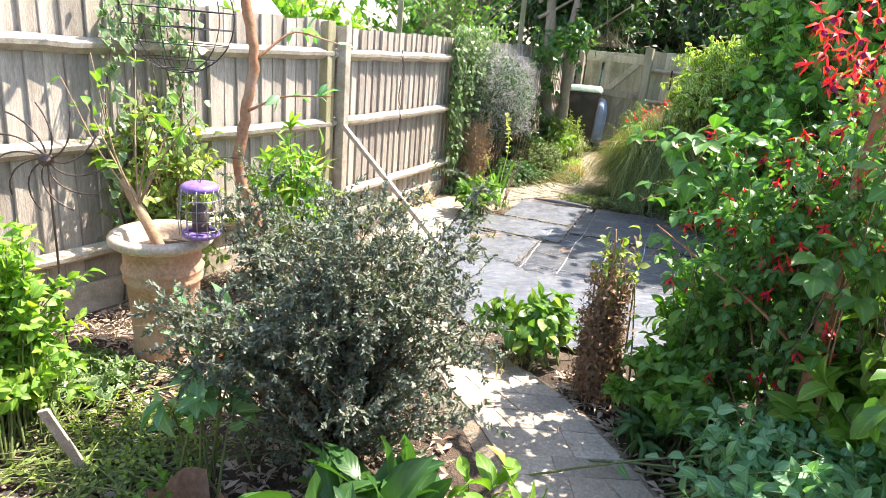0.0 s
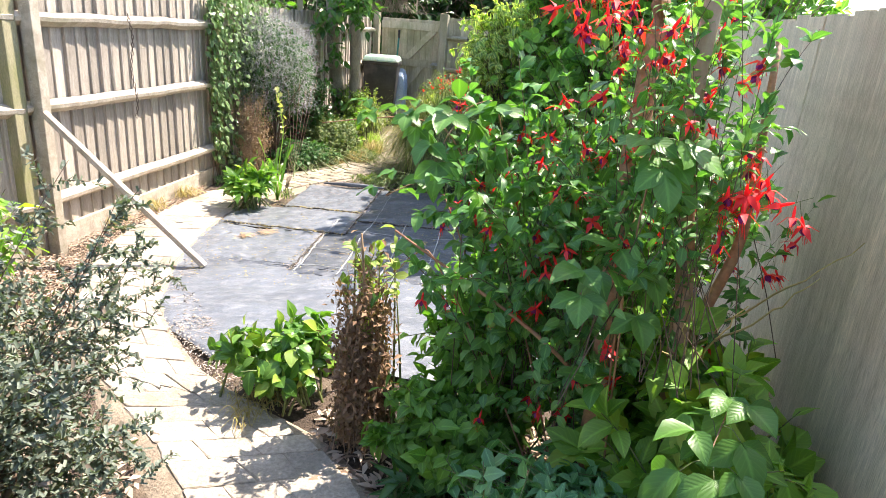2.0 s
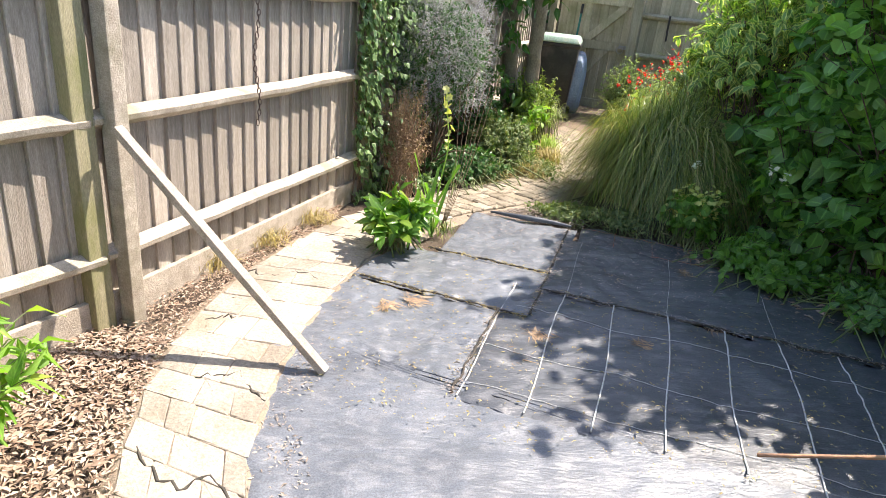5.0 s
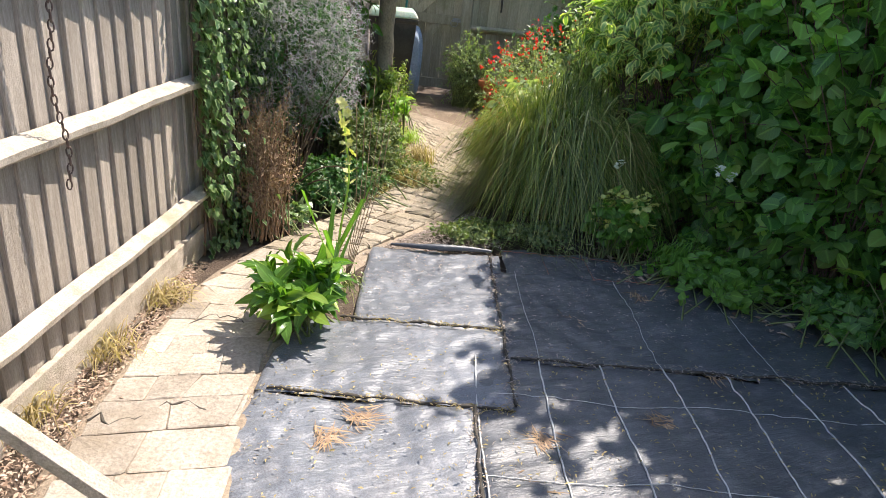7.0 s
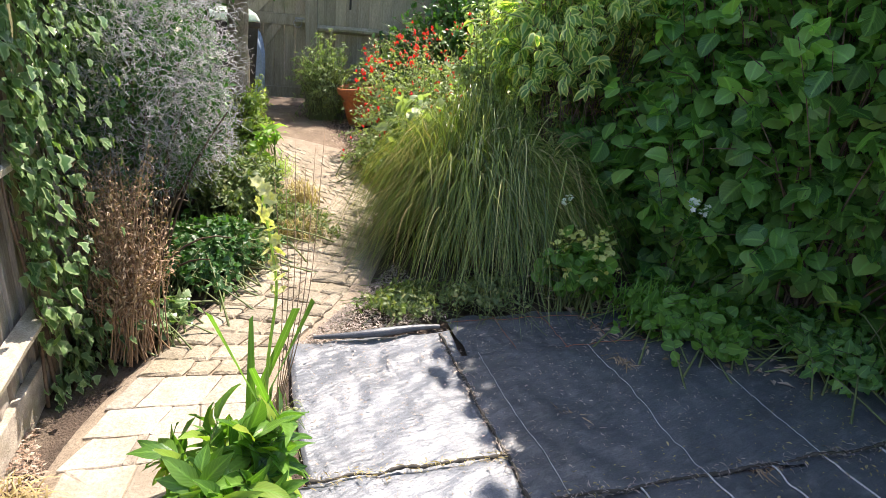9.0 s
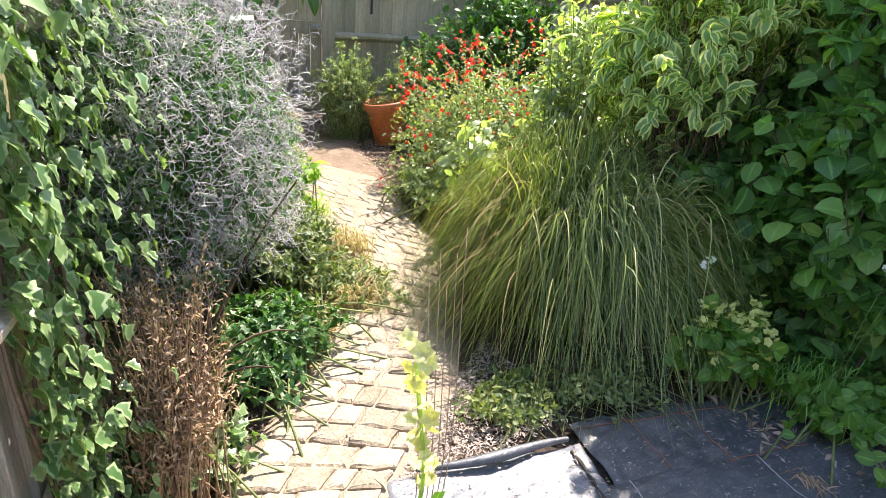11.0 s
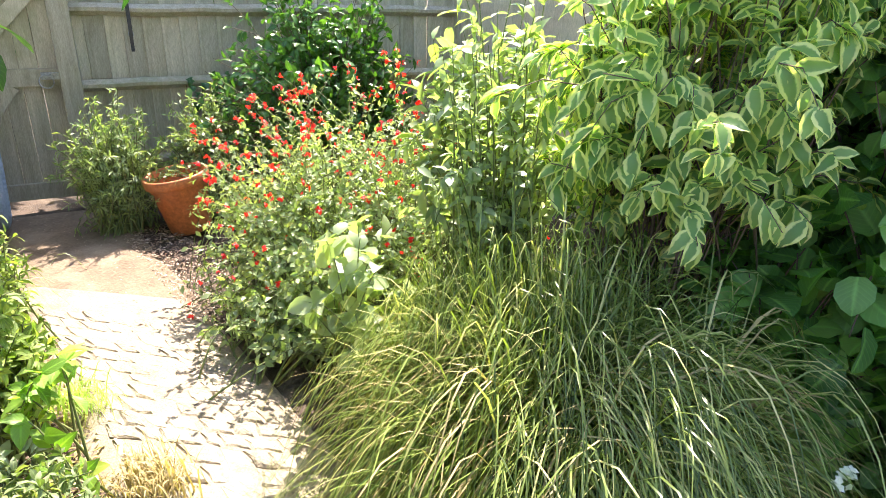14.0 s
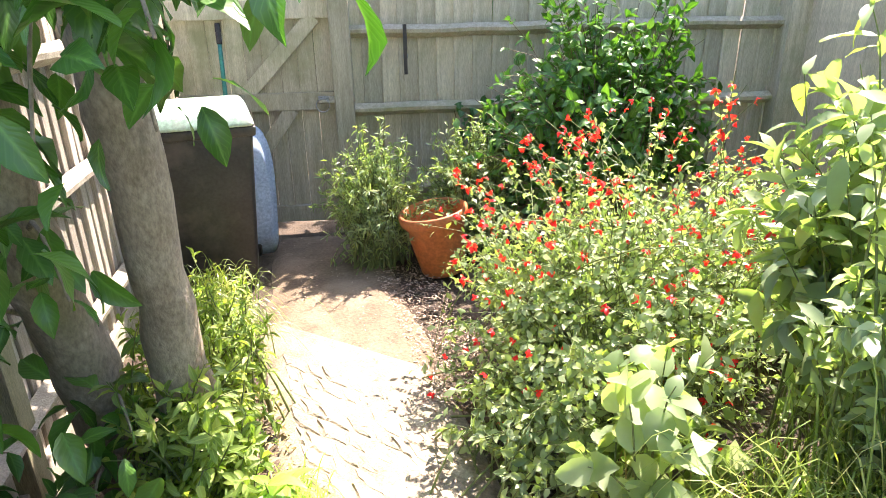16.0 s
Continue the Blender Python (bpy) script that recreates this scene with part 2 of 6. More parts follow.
def placed(ob):
    """Where an object stands in the world, through its parents."""
    return ob.matrix_basis.copy() if ob.parent is None else placed(ob.parent) @ ob.matrix_parent_inverse @ ob.matrix_basis


def hang(ob, parent):
    if parent is not None:
        ob.parent = parent
        ob.matrix_parent_inverse = placed(parent).inverted()
    return ob


def part(name, bm, material, parent=None, label="", smooth=False):
    me = bpy.data.meshes.new(name)
    bm.to_mesh(me)
    bm.free()
    me.materials.append(material)
    if smooth:
        me.polygons.foreach_set("use_smooth", [True] * len(me.polygons))
    ob = new(name, me)
    if label:
        ob["label"] = label
    return hang(ob, parent)


def arrays(name, verts, faces, material, parent=None, label="", uv=None, smooth=True, kind=""):
    """A mesh from arrays; faces: list of (n, k) index arrays."""
    me = bpy.data.meshes.new(name)
    verts = np.asarray(verts, dtype=np.float32)
    loops = np.concatenate([f.ravel() for f in faces]).astype(np.int32)
    tot = np.concatenate([np.full(len(f), f.shape[1]) for f in faces]).astype(np.int32)
    me.vertices.add(len(verts))
    me.vertices.foreach_set("co", verts.ravel())
    me.loops.add(len(loops))
    me.loops.foreach_set("vertex_index", loops)
    me.polygons.add(len(tot))
    me.polygons.foreach_set("loop_start", np.concatenate([[0], np.cumsum(tot)[:-1]]).astype(np.int32))
    me.polygons.foreach_set("loop_total", tot)
    me.polygons.foreach_set("use_smooth", np.full(len(tot), smooth))
    me.update(calc_edges=True)
    if uv is not None:
        me.uv_layers.new(name="UVMap").data.foreach_set("uv", np.asarray(uv, dtype=np.float32)[loops].ravel())
    me.materials.append(material)
    ob = new(name, me)
    if label:
        ob["label"] = label
    if kind:
        ob["kind"] = kind
    return hang(ob, parent)


# leaf outlines: rows of (along, half width, lift); the middle line is a fold
LEAVES = {
    "oval": [(0.0, 0.03, 0.0), (0.14, 0.27, 0.03), (0.36, 0.47, 0.05), (0.62, 0.43, 0.03), (0.84, 0.22, -0.02), (1.0, 0.02, -0.08)],
    "ovalet": [(0.0, 0.03, 0.0), (0.3, 0.46, 0.05), (0.65, 0.42, 0.03), (1.0, 0.02, -0.08)],
    "round": [(-0.06, 0.22, 0.0), (0.2, 0.53, 0.05), (0.55, 0.54, 0.05), (0.85, 0.3, 0.0), (1.0, 0.03, -0.06)],
    "lance": [(0.0, 0.05, 0.0), (0.35, 0.5, 0.04), (1.0, 0.03, -0.15)],
    "small": [(0.0, 0.1, 0.0), (0.5, 0.5, 0.05), (1.0, 0.08, 0.0)],
    "tiny": [(0.0, 0.34, 0.0), (1.0, 0.3, -0.03)],
    "ivy": [(0.0, 0.12, 0.0), (0.18, 0.55, 0.04), (0.45, 0.30, 0.02), (0.6, 0.36, 0.02), (1.0, 0.02, -0.05)],
}


def unit(a):
    return a / np.maximum(np.linalg.norm(a, axis=1, keepdims=True), 1e-9)


def leaf_arrays(P, D, U, L, W, kind="oval"):
    """Folded leaf blades at P along D, facing U."""
    rows = LEAVES[kind]
    k = len(rows)
    D = unit(D)
    S = unit(np.cross(D, U))
    N = np.cross(S, D)
    n = len(P)
    h1 = np.sin(P @ np.array([127.1, 311.7, 74.7])) * 0.5 + 0.5
    h2 = np.sin(P @ np.array([269.5, 183.3, 246.1]))
    fold, curl = 0.02 + 0.3 * h1, 0.10 * h2 - 0.05
    V = np.zeros((n, k * 3, 3))
    uv = np.zeros((n, k * 3, 2))
    for i, (a, w, z) in enumerate(rows):
        mid = P + D * (a * L)[:, None]
        for j, s in enumerate((-1, 0, 1)):
            V[:, i * 3 + j] = mid + S * (s * w * W)[:, None] + N * ((z + fold * abs(s) * w + curl * a * a + 0.03 * np.sin(a * 9 + h2 * 6) * s) * L)[:, None]
            uv[:, i * 3 + j] = (abs(s) * (0.85 + 0.15 * (w < 0.1)), a)
    q = []
    for i in range(k - 1):
        for j in (0, 1):
            q.append([i * 3 + j, i * 3 + j + 1, i * 3 + 4 + j, i * 3 + 3 + j])
    F = (np.arange(n) * (k * 3))[:, None, None] + np.array(q)[None]
    return V.reshape(-1, 3), F.reshape(-1, 4), uv.reshape(-1, 2)


def foliage(name, parts_list, material, parent=None, label="", kind=""):
    """Joins several leaf_arrays into one mesh."""
    vs, fs, us, o = [], [], [], 0
    for v, f, u in parts_list:
        vs.append(v), fs.append(f + o), us.append(u)
        o += len(v)
    return arrays(name, np.concatenate(vs), [np.concatenate(fs)], material, parent, label, np.concatenate(us), True, kind)


def tube_arrays(pts, rad, sides=4):
    """Tubes along polylines; pts (n, k, 3), rad (n, k)."""
    pts = np.asarray(pts, float)
    n, k, _ = pts.shape
    T = unit(np.gradient(pts, axis=1).reshape(-1, 3)).reshape(n, k, 3)
    ref = np.where(np.abs(T[..., 2:3]) > 0.9, np.array([1.0, 0, 0]), np.array([0, 0, 1.0]))
    A = unit(np.cross(T, ref).reshape(-1, 3)).reshape(n, k, 3)
    B = np.cross(T, A)
    V = np.zeros((n, k, sides, 3))
    for s in range(sides):
        c, d = math.cos(2 * math.pi * s / sides), math.sin(2 * math.pi * s / sides)
        V[:, :, s] = pts + (A * c + B * d) * rad[..., None]
    q = []
    for i in range(k - 1):
        for s in range(sides):
            t = (s + 1) % sides
            q.append([i * sides + s, i * sides + t, (i + 1) * sides + t, (i + 1) * sides + s])
    F = (np.arange(n) * k * sides)[:, None, None] + np.array(q)[None]
    return V.reshape(-1, 3), F.reshape(-1, 4), np.zeros((n * k * sides, 2))


def limb(name, pts, r0, r1, material, parent=None, sides=10, label="", wob=0.0, seed=0):
    """One tapered stem through a few points, smoothly."""
    pts = np.asarray(pts, float)
    g = np.random.default_rng(seed)
    t = np.linspace(0, len(pts) - 1, 6 * (len(pts) - 1) + 1)
    cur = np.stack([np.interp(t, range(len(pts)), pts[:, a]) for a in range(3)], 1)
    for _ in range(2):
        cur[1:-1] = (cur[:-2] + cur[1:-1] * 2 + cur[2:]) / 4
    cur[1:-1] += g.normal(0, wob, cur[1:-1].shape)
    rad = np.linspace(r0, r1, len(cur)) * (1 + g.normal(0, 0.05, len(cur)))
    v, f, u = tube_arrays(cur[None], rad[None], sides)
    return arrays(name, v, [f, np.array([range(len(v) - sides, len(v))]), np.array([range(sides)[::-1]])], material, parent, label, u)


def twigs(g, base, radii, n, up=0.5, spread=0.08, k=6, shell=(0.55, 1.0), low=-0.2, lump=0.25):
    """Curved twigs from a base to points spread through a lumpy dome; radii (rx, ry, height)."""
    base = np.asarray(base, float)
    z = g.uniform(low, 1, n)
    a = g.uniform(0, 2 * math.pi, n)
    s = np.sqrt(np.clip(1 - z * z, 0, 1))
    d = np.stack([np.cos(a) * s, np.sin(a) * s, z], 1)
    rr = g.uniform(shell[0], shell[1], n) * (1 + lump * np.sin(d[:, 0] * 4.1 + radii[0] * 9) * np.cos(d[:, 1] * 3.7 + radii[1] * 5 + d[:, 2] * 3))
    h = radii[2]
    tip = base + d * rr[:, None] * np.array([radii[0], radii[1], h * 0.55]) + np.array([0, 0, h * 0.48])
    start = base + np.stack([g.normal(0, spread, n), g.normal(0, spread, n), np.zeros(n)], 1)
    ctrl = start * 0.55 + tip * 0.45 + np.array([0, 0, 1.0]) * (up * h * g.uniform(0.2, 1.0, n))[:, None]
    t = np.linspace(0, 1, k)[None, :, None]
    pts = (1 - t) ** 2 * start[:, None] + 2 * t * (1 - t) * ctrl[:, None] + t * t * tip[:, None]
    pts[..., 2] = np.maximum(pts[..., 2], base[2] + 0.01)
    return pts


def along(g, pts, m, lo=0.35, hi=1.0):
    """m places on each twig between two fractions, with the twig's direction there."""
    n, k, _ = pts.shape
    s = np.sort(g.uniform(lo, hi, (n, m)), axis=1) * (k - 1)
    i = np.minimum(s.astype(int), k - 2)
    f = (s - i)[..., None]
    r = np.arange(n)[:, None]
    P = pts[r, i] * (1 - f) + pts[r, i + 1] * f
    return P.reshape(-1, 3), unit((pts[r, i + 1] - pts[r, i]).reshape(-1, 3))


def dress(g, P, T, length, width, kind="oval", out=0.9, droop=0.2, upness=1.0, jitter=0.0, var=0.3, face=None):
    """Leaves at places P on twigs of direction T."""
    n = len(P)
    if kind == "oval" and length < 0.068:
        kind = "ovalet"
    R = unit(g.normal(0, 1, (n, 3)))
    D = unit(T * (1 - out * 0.5) + R * out + np.array([0, 0, -droop]))
    U = np.array([0, 0, upness]) + g.normal(0, 0.4, (n, 3))
    if face is not None:
        U = U + unit((P - np.asarray(face)) * np.array([1, 1, 0.4])) * 1.1
    U = unit(U)
    L = length * (1 + g.uniform(-var, var, n))
    W = width / length * L
    if jitter:
        P = P + g.normal(0, jitter, P.shape)
    return leaf_arrays(P, D, U, L, W, kind)


def shrub(name, base, radii, label, category="shrub", twig=90, per=30, leaf=(0.05, 0.03), kind="oval", leafmat="green", stemmat="twig", seed=1,
          up=0.5, spread=0.08, lo=0.35, droop=0.2, thick=0.006, out=0.9, jitter=0.0, low=-0.2, shell=(0.55, 1.0), lump=0.25, group="", part_name="foliage", facing=True):
    """A shrub: an empty at its foot, stems and foliage."""
    g = np.random.default_rng(seed)
    root = thing(name, base, label, category, group)
    pts = twigs(g, base, radii, twig, up, spread, 6, shell, low, lump)
    rad = np.linspace(thick, thick * 0.25, 6)[None].repeat(twig, 0)
    foliage("branchwork", [tube_arrays(pts, rad, 4)], M[stemmat], root, kind="stuff")
    P, T = along(g, pts, per, lo, 1.0)
    foliage(part_name, [dress(g, P, T, leaf[0], leaf[1], kind, out, droop, 1.0, jitter, face=(base[0], base[1], base[2] + radii[2] * 0.4) if facing else None)], M[leafmat], root, kind="stuff")
    return root, g, pts


def box(bm, c, s, m=None, bevel=0.0):
    r = bmesh.ops.create_cube(bm, size=1)
    bmesh.ops.scale(bm, vec=s, verts=r["verts"])
    bmesh.ops.translate(bm, vec=c, verts=r["verts"])
    if bevel:
        es = {e for v in r["verts"] for e in v.link_edges}
        bv = bmesh.ops.bevel(bm, geom=list(es), offset=bevel, segments=2, affect="EDGES", profile=0.6)
        vs = {v for f in bv["faces"] for v in f.verts} | {v for v in r["verts"] if v.is_valid}
    else:
        vs = set(r["verts"])
    if m is not None:
        bmesh.ops.transform(bm, matrix=m, verts=list(vs))
    return bm


def lathe(profile, n=40, cap=True):
    """A turned body from (radius, height) rows."""
    bm = bmesh.new()
    rings = [[bm.verts.new((r * math.cos(2 * math.pi * i / n), r * math.sin(2 * math.pi * i / n), z)) for i in range(n)] for r, z in profile]
    for a, b in zip(rings, rings[1:]):
        for i in range(n):
            bm.faces.new((a[i], a[(i + 1) % n], b[(i + 1) % n], b[i]))
    if cap:
        bm.faces.new(rings[0][::-1])
    bmesh.ops.recalc_face_normals(bm, faces=bm.faces)
    return bm

# ---- plan: fences, path and mats ----
FENCE_Z = 1.64
L0, L1, L2, L3 = (-3.35, 0.72), (-0.9, 5.08), (0.0, 7.27), (2.12, 12.5)   # left fence
F1 = (6.05, 10.33)                                                       # far right corner
R0 = (0.1, -2.07)                                                        # right fence, near end
GATE_W = 1.05


def along_line(a, b):
    a, b = Vector((*a, 0)), Vector((*b, 0))
    d = (b - a).normalized()
    return a, d, (b - a).length, math.degrees(math.atan2(d.y, d.x))


def resample(rows, n=80):
    p = np.array(rows, float)
    for _ in range(3):
        q = np.repeat(p, 2, axis=0)[1:-1]
        q[0::2] = p[:-1] * 0.75 + p[1:] * 0.25
        q[1::2] = p[:-1] * 0.25 + p[1:] * 0.75
        p = np.concatenate([p[:1], q, p[-1:]])
    return p


EDGE_L = [(0.62, 0.9), (0.62, 1.5), (0.5, 2.15), (0.22, 2.85), (-0.1, 3.35), (-0.33, 3.8), (-0.48, 4.3), (-0.56, 4.9), (-0.5, 5.45), (-0.36, 5.95), (-0.08, 6.65), (0.3, 7.15),
          (0.75, 7.55), (1.12, 7.85), (1.5, 8.35), (1.72, 8.95), (1.88, 9.5), (2.05, 10.2), (2.3, 10.9), (2.62, 11.6), (2.75, 11.95)]
EDGE_R = [(1.25, 0.9), (1.18, 1.5), (1.02, 2.2), (0.78, 2.85), (0.4, 3.28), (0.12, 3.65), (-0.03, 4.1), (-0.08, 4.8), (0.02, 5.4), (0.13, 5.9), (0.4, 6.45), (0.75, 6.95),
          (1.12, 7.18), (1.5, 7.5), (1.82, 7.95), (2.08, 8.3), (2.26, 8.8), (2.42, 9.3), (2.7, 10.2), (3.0, 11.0), (3.2, 11.7)]

# ---- ground ----
g = np.random.default_rng(5)
n = 150
xs, ys = np.meshgrid(np.linspace(-6, 9, n), np.linspace(-3, 15, n))
zz = np.array([noise.noise((x * 2.2, y * 2.2, 0)) * 0.02 + noise.noise((x * 9, y * 9, 3)) * 0.012 for x, y in zip(xs.ravel(), ys.ravel())]) - 0.025
edge = np.minimum(np.minimum(xs + 6, 9 - xs), np.minimum(ys + 3, 15 - ys)).ravel()
zz = np.where(edge < 0.01, -0.03, zz)
V = np.stack([xs.ravel(), ys.ravel(), zz], 1)
idx = np.arange(n * n).reshape(n, n)
F = np.stack([idx[:-1, :-1], idx[:-1, 1:], idx[1:, 1:], idx[1:, :-1]], -1).reshape(-1, 4)
far = [(-400, -400), (400, -400), (400, 400), (-400, 400)]
V = np.concatenate([V, [(x, y, -0.03) for x, y in far]])
o = n * n
sides4 = [idx[0, :], idx[:, -1], idx[-1, ::-1], idx[::-1, 0]]
tri = []
for i, row in enumerate(sides4):
    tri += [(int(row[j]), o + i, int(row[j + 1])) for j in range(n - 1)] + [(int(row[-1]), o + i, o + (i + 1) % 4)]
ground = arrays("ground", V, [F, np.array(tri)], M["soil"])
tagged(ground, "dark brown garden soil with dry litter", "ground", kind="structure")


# ---- fences ----
def board_mesh(w, h, t, name, material):
    bm = bmesh.new()
    for x, d in ((-w / 2, t), (w / 2, t * 0.3)):
        for z in (0, h):
            for y in (-d, 0):
                bm.verts.new((x, y, z))
    v = list(bm.verts)
    for q in ((0, 1, 3, 2), (4, 6, 7, 5), (0, 4, 5, 1), (2, 3, 7, 6), (0, 2, 6, 4), (1, 5, 7, 3)):
        bm.faces.new([v[i] for i in q])
    bmesh.ops.bevel(bm, geom=[e for e in bm.edges if abs(e.verts[0].co.z - e.verts[1].co.z) > 0.1], offset=0.003, segments=1, affect="EDGES")
    bmesh.ops.recalc_face_normals(bm, faces=bm.faces)
    me = bpy.data.meshes.new(name)
    bm.to_mesh(me)
    bm.free()
    me.materials.append(material)
    return me


def fence_run(root, a, b, mat, railmat, rails=(0.33, 0.92, 1.44), top=FENCE_Z, pitch=0.108, side=-1, gravel=True, seed=0, boards=True, step=0.03):
    """Feather-edge boards on arris rails from a to b. side: -1 if the rails are to the right of the way a to b."""
    g = np.random.default_rng(seed)
    A, d, ln, ang = along_line(a, b)
    nrm = Vector((-d.y, d.x, 0)) * side
    if boards:
        meshes = [board_mesh(pitch + w, top - 0.13, step, "board", mat) for w in (0.012, 0.018, 0.024)]
        k = int(ln / pitch)
        for i in range(k):
            p = A + d * ((i + 0.5) * ln / k) - nrm * (0.034 + abs(g.normal(0, 0.003)))
            ob = new("board", meshes[int(g.integers(3))])
            ob.matrix_basis = Matrix.Translation((p.x, p.y, 0.13 + g.normal(0, 0.006))) @ pose(0, 0, 0, g.normal(0, 0.25), g.normal(0, 0.3), ang + (0 if side < 0 else 180) + g.normal(0, 1.2))
            hang(ob, root)
    for z in rails:
        segs = max(1, round(ln / 2.6))
        for j in range(segs):
            bm = bmesh.new()
            l = ln / segs - 0.01
            prof = [(0, -0.045), (0.055, -0.012), (0.06, 0.012), (0.0, 0.04)]
            st = 14
            rows = []
            for s in range(st + 1):
                x = l * s / st
                w = g.normal(0, 0.003, 2)
                rows.append([bm.verts.new((x, y + w[0], zz + w[1])) for y, zz in prof])
            for r0, r1 in zip(rows, rows[1:]):
                for q in range(4):
                    bm.faces.new((r0[q], r0[(q + 1) % 4], r1[(q + 1) % 4], r1[q]))
            bm.faces.new(rows[0][::-1]), bm.faces.new(rows[-1])
            ob = part("rail", bm, railmat)
            p = A + d * (j * ln / segs + 0.005)
            mm = Matrix.Translation((p.x, p.y, z)) @ Matrix(((d.x, nrm.x, 0, 0), (d.y, nrm.y, 0, 0), (0, 0, 1, 0), (0, 0, 0, 1)))
            ob.data.transform(mm)
            hang(ob, root)
    if gravel:
        bm = box(bmesh.new(), (ln / 2, 0.0, 0.055), (ln, 0.03, 0.17), None, 0.004)
        ob = part("gravel_board", bm, railmat)
        ob.data.transform(Matrix.Translation((A.x, A.y, 0)) @ pose(0, 0, 0, 0, 0, ang))
        hang(ob, root)


def post(root, x, y, h, ang, w=0.1, mat="post_green", d=0.1):
    bm = box(bmesh.new(), (0, 0, h / 2 - 0.05), (w, d, h + 0.1), None, 0.006)
    for v in bm.verts:
        if v.co.z > h - 0.05:
            v.co.z -= 0.02 * (v.co.y / d + 0.5)
    ob = part("post", bm, M[mat])
    ob.data.transform(Matrix.Translation((x, y, 0)) @ pose(0, 0, 0, 0, 0, ang))
    return hang(ob, root)


wall_l = thing("fence_left", (*L1, 0), "weathered grey-brown timber board fence with pale rails", "fence", kind="structure")
fence_run(wall_l, L0, L1, M["fence"], M["rail"], seed=1, top=1.68)
fence_run(wall_l, L1, L2, M["fence"], M["rail"], seed=2)
fence_run(wall_l, L2, L3, M["fence"], M["rail"], seed=3, rails=(0.33, 0.92, 1.44))
_, dl, _, al = along_line(L1, L2)
post(wall_l, L1[0] - 0.02, L1[1] - 0.03, 1.68, al, 0.10)
post(wall_l, L1[0] + 0.10, L1[1] + 0.05, 1.66, al, 0.07, "rail", 0.08)
post(wall_l, L2[0], L2[1], 1.64, al)
post(wall_l, (L2[0] + L3[0]) / 2, (L2[1] + L3[1]) / 2, 1.64, al)

wall_f = thing("fence_far", (*L3, 0), "shaded greenish-grey timber board fence with two rails", "fence", kind="structure")
A, df, lf, af = along_line(L3, F1)
g0 = A + df * 0.16
g1 = A + df * (0.16 + GATE_W)
gp = A + df * (0.16 + GATE_W + 0.08)
fence_run(wall_f, (gp.x, gp.y), F1, M["fence_far"], M["fence_far"], rails=(0.30, 0.88, 1.40), top=1.72, side=-1, seed=4, pitch=0.125, step=0.024)
post(wall_f, gp.x - df.x * 0.01 + df.y * 0.045, gp.y - df.y * 0.01 - df.x * 0.045, 1.78, af, 0.13, "fence_far", 0.14)
post(wall_f, A.x + df.x * 0.06, A.y + df.y * 0.06, 1.75, af, 0.1, "fence_far")

post(wall_f, F1[0] - 0.03, F1[1] + 0.0, 1.8, af, 0.2, "fence_far", 0.2)

wall_r = thing("fence_right", (*F1, 0), "plain grey-brown upright board fence", "fence", kind="structure")
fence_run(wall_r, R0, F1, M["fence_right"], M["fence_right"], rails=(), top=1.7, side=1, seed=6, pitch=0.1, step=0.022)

wall_b = thing("fence_back", (*R0, 0), "plain timber board fence closing the garden", "fence", kind="structure")
fence_run(wall_b, (-3.35, 0.72), (-2.6, -2.6), M["fence"], M["rail"], seed=7, pitch=0.15)
fence_run(wall_b, (-2.6, -2.6), R0, M["fence"], M["rail"], seed=8, pitch=0.15)

# ---- gate ----
gate = thing("gate_1", (g0.x, g0.y, 0), "closed ledged and braced timber garden gate with a ring latch", "gate", kind="structure")
nf = Vector((-df.y, df.x, 0)) * -1
G = Matrix.Translation((g0.x, g0.y, 0)) @ Matrix(((df.x, nf.x, 0, 0), (df.y, nf.y, 0, 0), (0, 0, 1, 0), (0, 0, 0, 1)))
for i in range(9):
    ob = part("plank", box(bmesh.new(), (0.058 + i * GATE_W / 9, 0.0 + 0.002 * (i % 2), 0.87), (GATE_W / 9 - 0.004, 0.02, 1.58), None, 0.003), M["fence_far"])
    ob.data.transform(G)
    hang(ob, gate)
for z in (0.14, 0.95, 1.55):
    ob = part("ledge", box(bmesh.new(), (GATE_W / 2, 0.03, z), (GATE_W, 0.035, 0.12), None, 0.004), M["fence_far"])
    ob.data.transform(G)
    hang(ob, gate)
for z0, z1, x0, x1 in ((0.2, 0.9, 0.2, GATE_W - 0.3), (1.0, 1.5, 0.45, GATE_W - 0.1)):
    ln, an = math.hypot(x1 - x0, z1 - z0), math.degrees(math.atan2(z1 - z0, x1 - x0))
    ob = part("brace", box(bmesh.new(), (0, 0, 0), (ln, 0.03, 0.1), None, 0.004), M["fence_far"])
    ob.data.transform(G @ pose((x0 + x1) / 2, 0.029, (z0 + z1) / 2, 0, -an, 0))
    hang(ob, gate)
bm = box(bmesh.new(), (GATE_W - 0.03, 0.055, 0.96), (0.16, 0.012, 0.05), None, 0.003)
box(bm, (GATE_W - 0.06, 0.07, 0.96), (0.04, 0.03, 0.03), None, 0.004)
ob = part("latch", bm, M["steel"], None, "galvanised ring latch")
ob.data.transform(G)
hang(ob, gate)
a = np.linspace(0, 2 * math.pi, 21)
ring = np.stack([GATE_W - 0.08 + 0.045 * np.cos(a), np.full(21, 0.085), 0.925 + 0.045 * np.sin(a)], 1)
v, f, u = tube_arrays(ring[None], np.full((1, 21), 0.005), 6)
ob = arrays("latch_ring", v, [f], M["steel"], None)
ob.data.transform(G)
hang(ob, gate)

